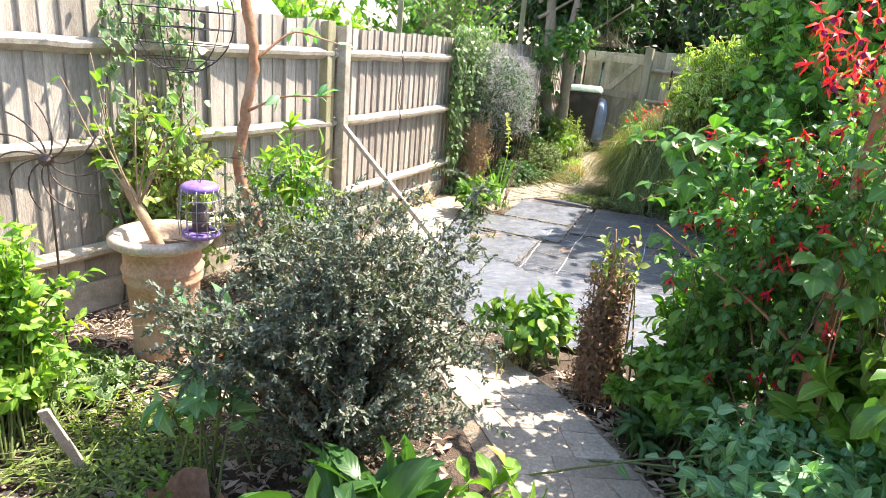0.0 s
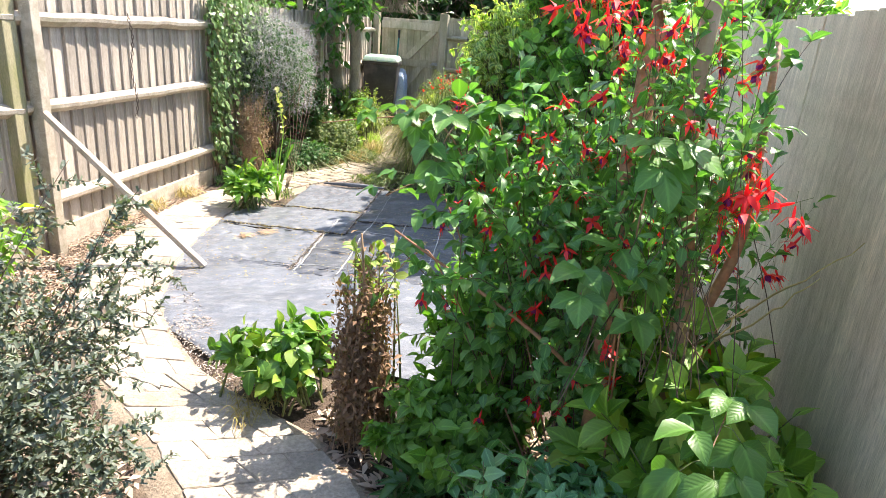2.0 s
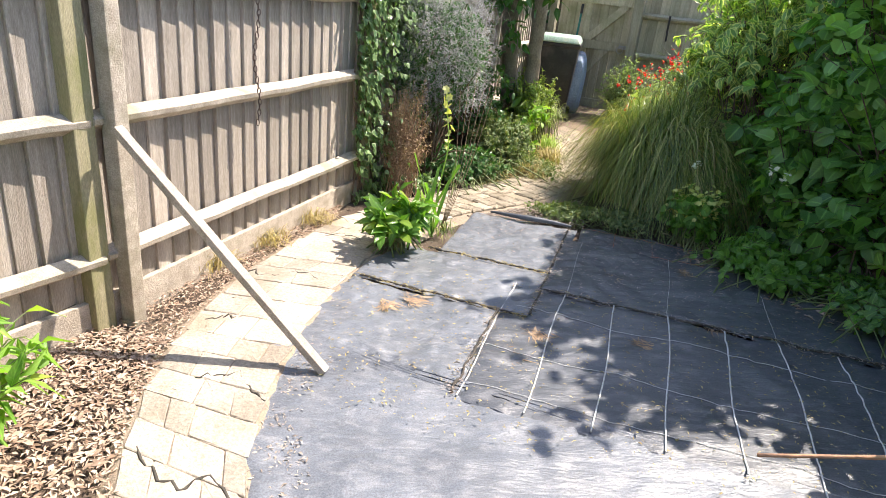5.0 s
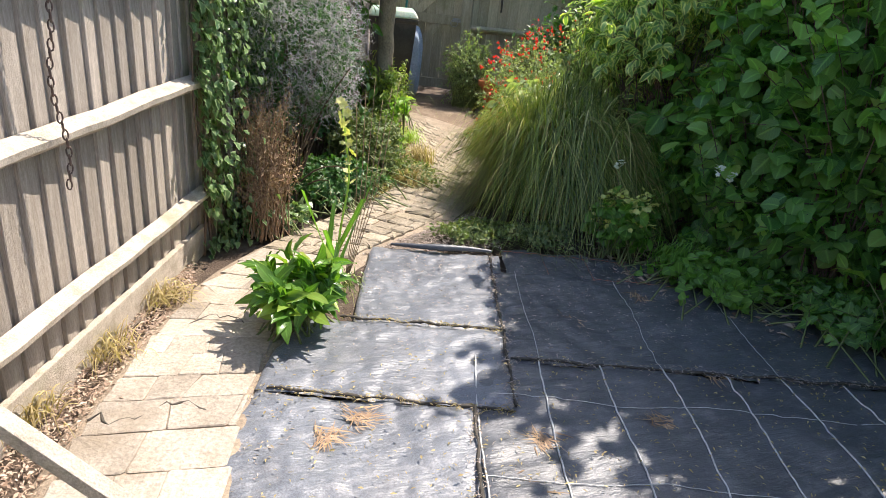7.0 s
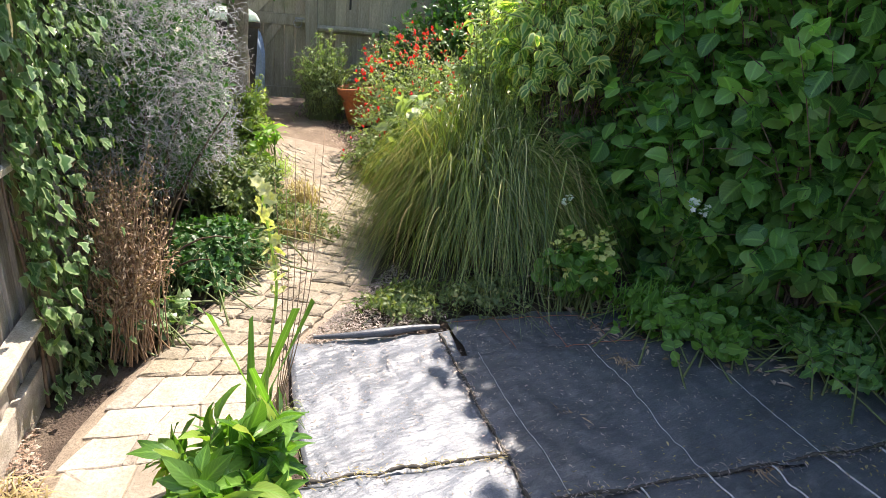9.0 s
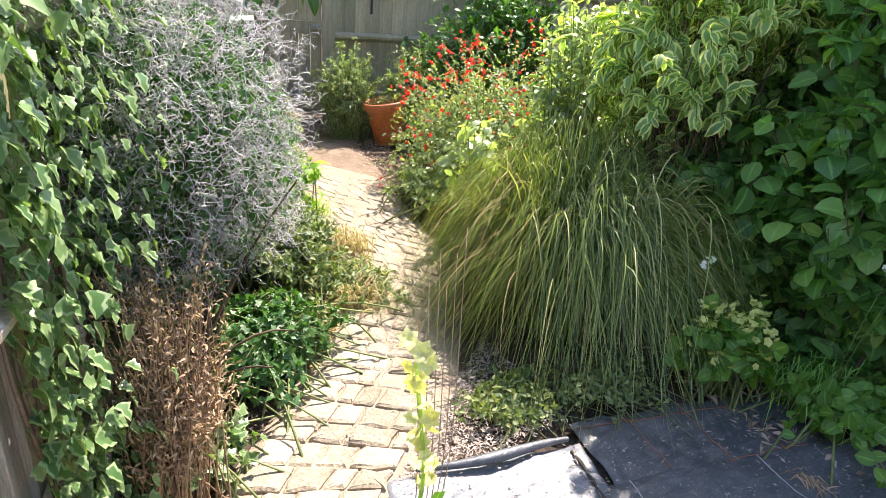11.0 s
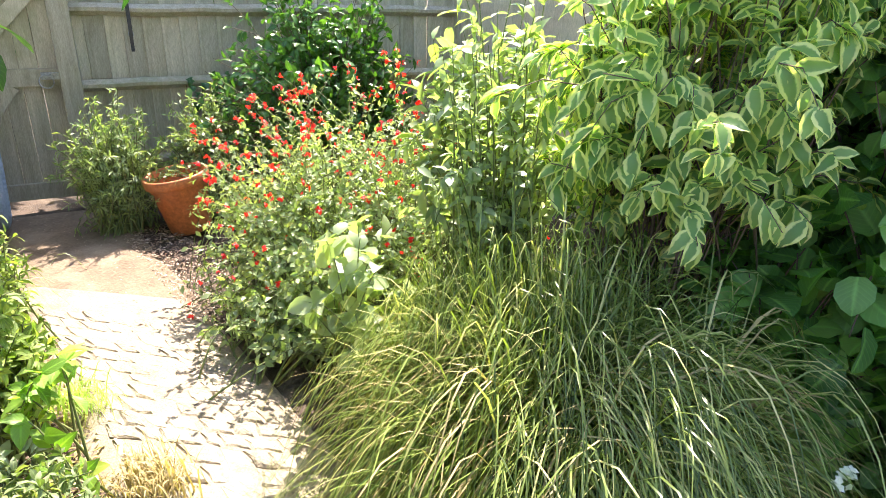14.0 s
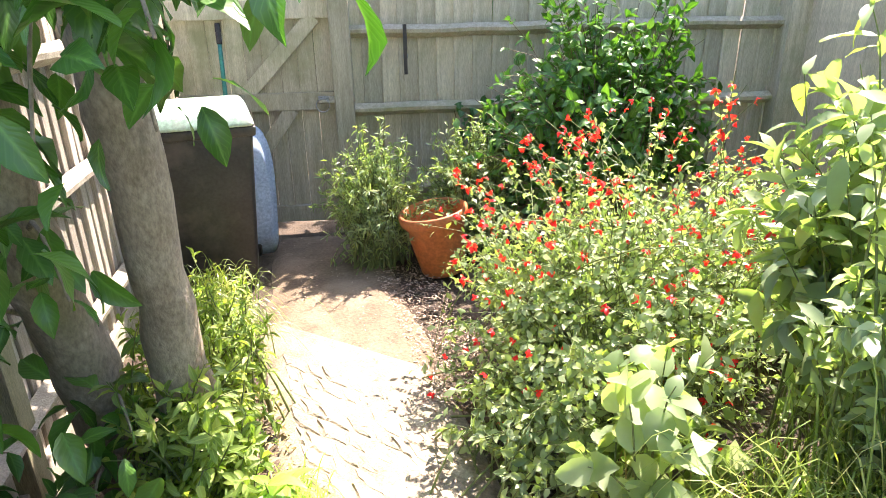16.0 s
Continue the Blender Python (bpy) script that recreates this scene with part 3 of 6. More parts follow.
# ---- weed-control mats ----
MO, E1, E2 = np.array([0.916, 5.472]), np.array([0.947, -0.32]), np.array([0.32, 0.947])


def mat_place(a, b):
    return MO + E1 * a + E2 * b


def fabric(name, ridge, k=1.0):
    m, nt, bs = mat_nodes(name)
    big = noise_tex(nt, 2.5, 5)
    col = ramp(nt, big, [(0.3, (0.030 * k, 0.033 * k, 0.038 * k)), (0.7, (0.053 * k, 0.058 * k, 0.066 * k))])
    dust = ramp(nt, noise_tex(nt, 7, 6), [(0.5, (0, 0, 0)), (0.75, (0.55, 0.55, 0.55))])
    col = mixc(nt, dust, col, (0.05 + 0.05 * k, 0.05 + 0.05 * k, 0.05 + 0.053 * k))
    # dusty streaks in the colour, also standing in for glare on wrinkles
    streak = ramp(nt, noise_tex(nt, 14, 6, stretched(nt, (0.9, 1.6, 1.0))), [(0.5, (0, 0, 0)), (0.8, (0.7, 0.7, 0.7))])
    col = mixc(nt, streak, col, (0.10 + 0.07 * k, 0.10 + 0.07 * k, 0.105 + 0.072 * k))
    col = mixc(nt, 0.7, col, ramp(nt, noise_tex(nt, 160, 2), [(0.3, (0.55, 0.55, 0.55)), (0.7, (1.4, 1.4, 1.4))]), "MULTIPLY")
    nt.links.new(col, bs.inputs["Base Color"])
    bs.inputs["Roughness"].default_value = 0.36
    bs.inputs["Specular IOR Level"].default_value = 0.6
    bump(nt, bs, noise_tex(nt, ridge, 3), 0.3, 0.004)
    b2 = nt.nodes.new("ShaderNodeBump")
    b2.inputs["Strength"].default_value, b2.inputs["Distance"].default_value = 0.6, 0.022
    nt.links.new(noise_tex(nt, 6, 7, stretched(nt, (0.6, 2.2, 1.0)), 0.66), b2.inputs["Height"])
    nt.links.new(b2.outputs[0], nt.nodes["Bump"].inputs["Normal"])
    return m


M["fabric"] = fabric("black_woven_fabric", 70, 2.0)
# lit copy of the black cloth: colour lightened for sun and sheen
M["sunlit_cloth"] = fabric("sunlit_woven_fabric", 70, 3.5)
M["thread"] = surface("white_thread", (0.6, 0.6, 0.58), (0.75, 0.75, 0.73), 9, 60, 0.7, 0.1, vary=0)
M["orange_thread"] = surface("orange_thread", (0.45, 0.13, 0.05), (0.55, 0.18, 0.08), 9, 60, 0.7, 0.1, vary=0)


def ground_mat(lo, hi, b0, b1, z, seed, lines=(), cross=(), thread="thread", label="", step=0.03, cloth="fabric", from_b=None, bold=0.0014):
    """A fabric sheet between lo(b) and hi(b) across, b0 to b1 along, with soft wrinkles and a turned-down hem."""
    root = thing("ground_mat", (*mat_place((lo(b0) + hi(b0)) / 2, (b0 + b1) / 2), 0), label, "ground cover", "weed mats on the bed")
    nb, na = max(8, int((b1 - b0) / step)), 70
    height = lambda x, y: z + 0.010 * abs(noise.noise((x * 11 + seed, y * 7 + x * 4, 7))) + 0.016 * noise.noise((x * 3 + seed, y * 3, 1)) + 0.016 * abs(noise.noise((x * 4 + y * 2, y * 9 - x * 3 + seed, 4))) + 0.006 * noise.noise((x * 22, y * 14, seed))
    V = np.zeros((nb + 1, na + 1, 3))
    for j in range(nb + 1):
        b = b0 + (b1 - b0) * j / nb
        for i in range(na + 1):
            a = lo(b) + (hi(b) - lo(b)) * i / na
            wob = 0.015 * noise.noise((a * 4 + seed, b * 4, 9))
            x, y = mat_place(a + wob, b + wob)
            e = min(i, na - i, j, nb - j)
            V[j, i] = (x, y, height(x, y) - (0.012 if e == 0 else 0))
    idx = np.arange((nb + 1) * (na + 1)).reshape(nb + 1, na + 1)
    F = np.stack([idx[:-1, :-1], idx[:-1, 1:], idx[1:, 1:], idx[1:, :-1]], -1).reshape(-1, 4)
    arrays("sheet", V.reshape(-1, 3), [F], M[cloth], root)
    rr = np.random.default_rng(seed)

    def run(pts, w, mm):
        pts = np.array([[p[0], p[1], height(p[0], p[1]) + 0.004] for p in pts])
        v, f, u = tube_arrays(pts[None], np.full((1, len(pts)), w), 5)
        arrays("line", v, [f], M[mm], root)
    for a in lines:
        ph = rr.uniform(0, 6)
        run([mat_place(a + 0.008 * math.sin(b * 5 + ph), b) for b in np.linspace(b0 + 0.01 if from_b is None else from_b, b1 - 0.01, 60)], bold, thread)
    for b in cross:
        ph = rr.uniform(0, 6)
        run([mat_place(a, b + 0.008 * math.sin(a * 6 + ph)) for a in np.linspace(lo(b) + 0.01, hi(b) - 0.01, 60)], 0.0015, thread)
    return root


curve = lambda b: float(np.interp(b, [-1.95, -1.7, -1.38, -0.8, -0.3, 0.05], [0.0, -0.35, -0.6, -0.85, -0.9, -0.84]))
LBL = "grey-black woven weed-control fabric laid over a bed"
ground_mat(lambda b: -0.56 + 0.02 * b, lambda b: 0.17 + 0.04 * b, 0.60, 1.50, 0.012, 1, label=LBL + " beside the path", cloth="sunlit_cloth")
ground_mat(lambda b: -0.84 + 0.3 * max(0, b - 0.3), lambda b: 0.17, 0.02, 0.62, 0.017, 2, label=LBL + ", lapped", cloth="sunlit_cloth")
ground_mat(curve, lambda b: float(np.interp(b, [-1.95, -0.78, -0.7], [1.75, 1.95, 0.02])), -1.95, 0.03, 0.010, 3, label=LBL + " with a rounded end", cloth="sunlit_cloth")
ground_mat(lambda b: 0.16, lambda b: 2.15 - 0.35 * (b - 0.38), 0.36, 1.28, 0.018, 4, lines=(0.30, 0.86, 1.40), label=LBL + " with thin pale threads")
ground_mat(lambda b: 0.0, lambda b: 2.35, -0.82, 0.38, 0.014, 5, lines=(0.02, 0.30, 0.58, 0.86, 1.14, 1.42, 1.70, 1.98, 2.26), cross=(-0.7, -0.35, 0.1), bold=0.0038, label=LBL + " with white marker lines")
ground_mat(lambda b: 0.25, lambda b: 1.35, 1.24, 1.62, 0.012, 6, lines=(0.5, 0.75, 1.0), cross=(1.27, 1.56), thread="orange_thread", label=LBL + " with orange threads")
# frayed dark seams where the sheets lap
g = np.random.default_rng(7)
for i, (p, q) in enumerate((((-0.8, 0.03), (0.16, 0.0)), ((0.165, 0.03), (0.165, 1.45)), ((-0.6, 0.61), (0.16, 0.61)), ((0.18, 0.37), (2.1, 0.37)), ((0.0, -0.8), (0.0, 0.02)))):
    seam = thing("frayed_seam", (*mat_place(*p), 0), "dark frayed edge where weed fabric sheets overlap", "ground cover")
    ln = math.dist(p, q)
    n = int(ln * 60)
    t = np.linspace(0, 1, n)
    pts = np.array([[*mat_place(p[0] + (q[0] - p[0]) * w + 0.012 * noise.noise((w * 9, i, 1)), p[1] + (q[1] - p[1]) * w + 0.012 * noise.noise((w * 9, i, 5))), 0.030 + 0.008 * noise.noise((w * 12, i, 3))] for w in t])
    v, f, u = tube_arrays(pts[None], (0.003 + 0.004 * np.abs(g.normal(0, 1, n)).clip(0, 1.5))[None], 6)
    arrays("edge_roll", v, [f], M["dark_edge"], seam)
    m = int(ln * 260)
    P = pts[g.integers(0, n, m)] + np.c_[g.normal(0, 0.018, (m, 2)), g.uniform(0, 0.006, m)]
    D = np.c_[unit(g.normal(0, 1, (m, 2))), g.normal(0, 0.15, m)]
    foliage("fray", [leaf_arrays(P, D, unit(np.c_[g.normal(0, 0.3, (m, 2)), np.ones(m)]), g.uniform(0.006, 0.03, m), g.uniform(0.002, 0.005, m), "small")], M["straw" if i in (0, 2) else "gravel"], seam, kind="stuff")
# folded hem at the far end of the first mat
hem = thing("fabric_fold", (*mat_place(-0.15, 1.5), 0), "rolled black hem of weed fabric", "ground cover")
pts = np.array([[*mat_place(a, 1.49 + 0.02 * math.sin(a * 8)), 0.03 + 0.02 * math.sin((a + 0.5) * 4.2)] for a in np.linspace(-0.42, 0.18, 30)])
v, f, u = tube_arrays(pts[None], np.interp(np.linspace(0, 1, 30), [0, 0.5, 1], [0.008, 0.022, 0.01])[None], 8)
arrays("roll", v, [f], M["fabric"], hem)

# ---- plants: near the start ----
def blossoms(root, g, places, mesh, scale=1.0, name="flower", tilt=25):
    for p in places:
        ob = new(name, mesh)
        ob.matrix_basis = Matrix.Translation(p) @ pose(0, 0, 0, g.normal(0, tilt), g.normal(0, tilt), g.uniform(0, 360)) @ Matrix.Scale(scale * g.uniform(0.8, 1.2), 4)
        hang(ob, root)


def join_meshes(name, pieces):
    """One mesh of several leaf_arrays, each with a material of its own."""
    vs, fs, us, ids, o = [], [], [], [], 0
    for i, ((v, f, u), _) in enumerate(pieces):
        vs.append(v), fs.append(f + o), us.append(u), ids.append(np.full(len(f), i))
        o += len(v)
    ob = arrays(name, np.concatenate(vs), [np.concatenate(fs)], pieces[0][1], None, "", np.concatenate(us))
    for _, mm in pieces[1:]:
        ob.data.materials.append(mm)
    ob.data.polygons.foreach_set("material_index", np.concatenate(ids).astype(np.int32))
    me = ob.data
    bpy.data.objects.remove(ob)
    return me


def petals(n, length, width, down, z0=0.0, kind="lance", phase=0.0):
    a = np.arange(n) * 2 * math.pi / n + phase
    D = np.stack([np.cos(a), np.sin(a), np.full(n, -down)], 1)
    U = np.stack([np.cos(a) * down, np.sin(a) * down, np.full(n, 1.0)], 1)
    return leaf_arrays(np.tile([[0, 0, z0]], (n, 1)), D, U, np.full(n, length), np.full(n, width), kind)


tube1 = tube_arrays(np.array([[[0, 0, 0.0], [0, 0, -0.012], [0, 0, -0.03]]]), np.array([[0.002, 0.004, 0.0045]]), 5)
stalk1 = tube_arrays(np.array([[[0.004, 0, 0.04], [0.002, 0, 0.02], [0, 0, 0.0]]]), np.array([[0.0008, 0.0008, 0.001]]), 3)
sta = tube_arrays(np.array([[[0.003 * math.cos(q), 0.003 * math.sin(q), -0.03], [0.004 * math.cos(q), 0.004 * math.sin(q), -0.055], [0.006 * math.cos(q), 0.006 * math.sin(q), -0.078 + 0.006 * math.cos(3 * q)]] for q in (0, 1.6, 3.1, 4.7)]), np.full((4, 3), 0.0007), 3)
FUCHSIA = join_meshes("fuchsia_flower", [(tube1, M["red"]), (sta, M["red"]), (petals(4, 0.042, 0.017, 0.45, -0.028), M["red"]), (petals(4, 0.022, 0.018, 2.5, -0.03, "oval", 0.8), M["purple_petal"]), (stalk1, M["green_stem"])])
SALVIA = join_meshes("salvia_flower", [(petals(2, 0.026, 0.02, 0.8, 0.0, "oval"), M["red"]), (petals(3, 0.02, 0.014, 0.1, 0.0, "oval", 0.6), M["red"])])
CREAM = join_meshes("cream_flower", [(petals(6, 0.018, 0.015, -0.4, 0.0, "oval"), M["cream"])])
WHITE = join_meshes("white_flower", [(petals(5, 0.013, 0.011, -0.3, 0.0, "oval"), M["white"])])
YELLOW = join_meshes("euphorbia_flower", [(petals(5, 0.018, 0.016, -0.2, 0.0, "round"), M["acid"])])

# the rounded grey shrub
root, g, pts = shrub("round_shrub", (-0.2, 2.2, 0), (0.5, 0.48, 1.02), "dense dark grey-green small-leaved rounded shrub", twig=330, per=70, leaf=(0.018, 0.011), kind="tiny",
                     leafmat="grey_green", seed=21, up=0.12, jitter=0.006, lo=0.4, low=-0.7, shell=(0.55, 0.95), thick=0.0028, spread=0.05)
arms = twigs(g, (-0.2, 2.2, 0.3), (0.56, 0.54, 0.86), 150, 0.22, 0.1, 8, (0.82, 1.06), -0.45, 0.32)
P, T = along(g, arms, 9, 0.35, 1.0)
side = unit(unit(np.cross(T, g.normal(0, 1, P.shape))) * 0.9 + T * 0.7 + [0, 0, -0.12])
reach = (0.05 + 0.08 * g.random(len(P)))[:, None]
sprig = np.stack([P, P + side * reach * 0.5, P + side * reach + np.array([0, 0, -0.12]) * reach], 1)
foliage("sprig_mass", [tube_arrays(sprig, np.linspace(0.0012, 0.0005, 3)[None].repeat(len(P), 0), 3)], M["twig"], root, kind="stuff")
P, T = along(g, sprig, 30, 0.05, 1.0)
foliage("sprig_foliage", [dress(g, P, T, 0.016, 0.010, "tiny", 0.85, 0.0, 1.0, 0.003)], M["grey_green"], root, kind="stuff")
P, T = along(g, arms, 60, 0.35, 1.0)
foliage("spray", [dress(g, P, T, 0.017, 0.010, "tiny", 0.85, 0.05, 1.0, 0.004)], M["grey_green"], root, kind="stuff")
foliage("twig_mass", [tube_arrays(arms, np.linspace(0.0030, 0.0008, 8)[None].repeat(150, 0), 4)], M["twig"], root, kind="stuff")
limb("stem", [(-0.2, 2.2, -0.02), (-0.18, 2.21, 0.3), (-0.2, 2.2, 0.6)], 0.022, 0.008, M["twig"], root)
limb("stem", [(-0.2, 2.2, -0.02), (-0.1, 2.15, 0.25), (0.05, 2.1, 0.55)], 0.018, 0.006, M["twig"], root)

# fuchsia: a trunk, long arching shoots and hanging flowers
root, g, pts = shrub("fuchsia", (1.68, 2.45, 0), (0.62, 0.5, 2.0), "tall leafy fuchsia shrub with hanging red and purple flowers", twig=130, per=30, leaf=(0.042, 0.025), leafmat="fuchsia_leaf",
                     stemmat="twig", seed=22, lo=0.18, low=-0.85, thick=0.002, droop=0.35, out=0.8, shell=(0.5, 0.92))
limb("trunk", [(1.74, 2.2, -0.02), (1.73, 2.16, 0.5), (1.68, 2.13, 0.95), (1.6, 2.15, 1.4), (1.66, 2.2, 2.1)], 0.03, 0.02, M["red_bark"], root)
limb("trunk", [(1.6, 2.3, -0.02), (1.56, 2.27, 0.5), (1.54, 2.27, 1.05), (1.62, 2.4, 1.5), (1.74, 2.58, 2.0)], 0.036, 0.028, M["red_bark"], root, 12, wob=0.003, seed=5)
limb("branch", [(1.72, 2.15, 0.75), (1.8, 2.1, 1.1), (1.85, 2.2, 1.6)], 0.018, 0.008, M["red_bark"], root)
limb("branch", [(1.7, 2.2, 0.4), (1.35, 2.3, 0.75), (0.95, 2.5, 1.0)], 0.008, 0.003, M["red_bark"], root)
arch = twigs(g, (1.42, 2.62, 0.4), (0.46, 0.42, 1.15), 80, 0.5, 0.12, 6, (0.6, 1.05), -0.3, 0.2)
arch = arch[arch[:, -1, 0] > 0.98 + 0.5 * np.maximum(0, arch[:, -1, 2] - 1.1)]
P, T = along(g, arch, 34, 0.12, 1.0)
foliage("leaf_spray", [dress(g, P, T, 0.048, 0.03, "oval", 0.8, 0.4)], M["fuchsia_leaf"], root, kind="stuff")
foliage("shoot_mass", [tube_arrays(arch, np.linspace(0.002, 0.001, 6)[None].repeat(len(arch), 0), 4)], M["twig"], root, kind="stuff")
front = twigs(g, (1.6, 2.12, 0.75), (0.32, 0.24, 1.1), 36, 0.3, 0.16, 6, (0.6, 1.05), -0.3, 0.2)
P, T = along(g, front, 26, 0.3, 1.0)
foliage("upper_spray", [dress(g, P, T, 0.04, 0.025, "oval", 0.8, 0.3)], M["fuchsia_leaf"], root, kind="stuff")
foliage("upper_growth", [tube_arrays(front, np.linspace(0.0018, 0.0009, 6)[None].repeat(36, 0), 4)], M["twig"], root, kind="stuff")
tw = np.linspace(0, 5 * math.pi, 50)
v, f, u = tube_arrays(np.stack([1.735 + 0.03 * np.cos(tw), 2.16 + 0.03 * np.sin(tw), 0.62 + tw * 0.022], 1)[None], np.full((1, 50), 0.003), 4)
arrays("twine", v, [f], M["twine"], root, "blue twine round the stem")
P, _ = along(g, np.concatenate([pts, arch, front]), 3, 0.75, 1.0)
P = P[(P[:, 2] > 0.5)]
P = P[g.permutation(len(P))[:170]]
blossoms(root, g, P - [0, 0, 0.06], FUCHSIA, 0.85)
top = np.stack([g.normal(1.56, 0.14, 60), g.normal(2.4, 0.14, 60), g.uniform(1.45, 1.9, 60)], 1)
blossoms(root, g, top, FUCHSIA, 0.95)
for i in range(9):
    a = i * 0.7
    limb("dry_twig", [(1.74, 2.17, 0.35 + 0.05 * i), (1.76 + 0.12 * math.cos(a), 2.05 + 0.06 * math.sin(a), 0.5 + 0.06 * i), (1.78 + 0.24 * math.cos(a), 1.98 + 0.12 * math.sin(a), 0.6 + 0.07 * i)], 0.004, 0.0015, M["straw"], root, 4, wob=0.006, seed=i)
limb("shoot", [(1.7, 2.1, 1.15), (1.72, 2.02, 1.36), (1.67, 1.94, 1.36)], 0.004, 0.002, M["red_bark"], root, 5)
blossoms(root, g, np.array([1.66, 1.93, 1.27]) + g.normal(0, 0.035, (14, 3)), FUCHSIA, 1.0)

# bramble canes with leaves in threes, threaded through the fuchsia
def cane(pts, n, size, seed, label):
    g = np.random.default_rng(seed)
    root = thing("bramble_cane", pts[0], label, "bramble")
    q = np.array(pts, float)
    t = np.linspace(0, len(q) - 1, 25)
    c = np.stack([np.interp(t, range(len(q)), q[:, a]) for a in range(3)], 1)
    for _ in range(3):
        c[1:-1] = (c[:-2] + c[1:-1] * 2 + c[2:]) / 4
    limb("cane", c[::4], 0.004, 0.0016, M["red_bark"], root, 5)
    P, T = along(g, c[None], n, 0.3, 1.0)
    for p, d in zip(P, T):
        out = unit((g.normal(0, 0.7, 3) + np.array([-0.25, -0.35, 0.1]))[None])[0]
        tip = p + out * g.uniform(0.05, 0.09)
        limb("leaf_stalk", [p, (p + tip) / 2 + [0, 0, 0.012], tip], 0.0013, 0.001, M["green_stem"], root, 3)
        across = unit(np.cross(out, [0, 0, 1.0])[None])[0]
        D = np.stack([out + [0, 0, -0.7], out * 0.35 + across + [0, 0, -0.5], out * 0.35 - across + [0, 0, -0.5]])
        L = size * g.uniform(0.75, 1.2) * np.array([1.0, 0.82, 0.82])
        U = unit(np.tile(out * 0.7 + [0, 0, 0.9], (3, 1)) + g.normal(0, 0.2, (3, 3)))
        foliage("leaf", [leaf_arrays(np.tile(tip, (3, 1)), D, U, L, L * 0.68, "oval")], M["ribbed"], root)


for i, (pts_, n_c, size) in enumerate((
        ([(1.55, 2.35, 0), (1.35, 2.6, 0.9), (1.15, 2.8, 1.3), (0.95, 2.9, 1.27), (0.76, 2.92, 1.24)], 12, 0.075),
        ([(1.6, 2.2, 0), (1.5, 2.15, 0.8), (1.47, 2.05, 1.4), (1.42, 2.0, 1.3)], 9, 0.1),
        ([(1.6, 2.4, 0), (1.4, 2.6, 0.9), (1.28, 2.7, 1.42), (1.15, 2.7, 1.3), (1.08, 2.7, 1.1)], 13, 0.095),
        ([(1.6, 2.2, 0), (1.5, 2.1, 0.6), (1.45, 2.05, 1.1), (1.3, 2.05, 0.95)], 10, 0.1),
        ([(1.5, 2.3, 0), (1.3, 2.5, 0.5), (1.1, 2.75, 0.9), (1.0, 2.85, 0.7)], 12, 0.09),
        ([(1.7, 2.1, 0), (1.75, 1.95, 0.5), (1.62, 1.8, 0.85), (1.5, 1.7, 0.75)], 12, 0.1),
        ([(1.45, 2.6, 0), (1.3, 2.75, 0.7), (1.15, 2.85, 1.1), (0.98, 2.9, 1.0)], 11, 0.08))):
    cane(pts_, n_c, size, 160 + i, "arching bramble cane with ribbed green leaves in threes")

# fuchsia strays beside the second fence
fs = shrub("fuchsia_seedling", (1.72, 1.55, 0), (0.13, 0.2, 0.75), "young fuchsia with red buds against the fence", twig=24, per=12, leaf=(0.05, 0.03), leafmat="blue_green", stemmat="red_bark", seed=33)
blossoms(fs[0], fs[1], fs[2][:14, -1], FUCHSIA, 1.0)
root, g, pts = shrub("low_shrub", (1.45, 1.9, 0), (0.45, 0.5, 0.5), "low spreading shrub with blue-green oval leaves", twig=300, per=15, leaf=(0.06, 0.033), leafmat="blue_green", stemmat="green_stem", seed=34, low=0.0, spread=0.25, lo=0.3)
shrub("bramble", (1.76, 2.05, 0), (0.3, 0.4, 0.92), "bramble with bright ribbed leaves", twig=80, per=13, leaf=(0.10, 0.065), leafmat="bright", stemmat="green_stem", seed=35, lo=0.4)
shrub("ground_shrub", (1.2, 2.55, 0), (0.28, 0.28, 0.5), "leafy green undergrowth below the fuchsia", twig=110, per=18, leaf=(0.06, 0.035), leafmat="green", stemmat="green_stem", seed=36, lo=0.3)
shrub("ground_shrub", (1.45, 2.85, 0), (0.4, 0.35, 0.85), "leafy green undergrowth below the fuchsia", twig=110, per=14, leaf=(0.07, 0.04), leafmat="green", stemmat="green_stem", seed=37, lo=0.3)
shrub("hellebore", (1.08, 2.45, 0), (0.12, 0.12, 0.2), "small dark hellebore with drooping narrow leaves", "plant", twig=12, per=5, leaf=(0.11, 0.03), kind="lance", leafmat="deep", stemmat="green_stem", seed=38, lo=0.8)

# dead conifer, herb clump, leafy rosettes
root, g, pts = shrub("dead_conifer", (0.92, 2.9, 0), (0.13, 0.13, 0.86), "dead brown columnar conifer with dry twigs", twig=220, per=28, leaf=(0.027, 0.013), kind="small", leafmat="deadleaf", stemmat="dry", seed=39, low=-0.95, lo=0.1, jitter=0.016, up=0.05, spread=0.05, thick=0.002)
limb("stem", [(0.92, 2.9, 0), (0.94, 2.9, 0.4), (0.9, 2.9, 0.86)], 0.012, 0.004, M["dry"], root)
shrub("honeysuckle", (1.0, 2.95, 0), (0.2, 0.2, 0.92), "thin shoot with yellow-green leaves", "climber", twig=18, per=8, leaf=(0.045, 0.03), leafmat="lime", stemmat="green_stem", seed=40, lo=0.7, low=0.2)
shrub("leafy_clump", (0.62, 3.25, 0), (0.29, 0.25, 0.38), "bright green leafy herb clump beside the path", "plant", twig=60, per=10, leaf=(0.075, 0.048), leafmat="glossy", stemmat="green_stem", seed=41, lo=0.4, droop=0.45, out=1.0)
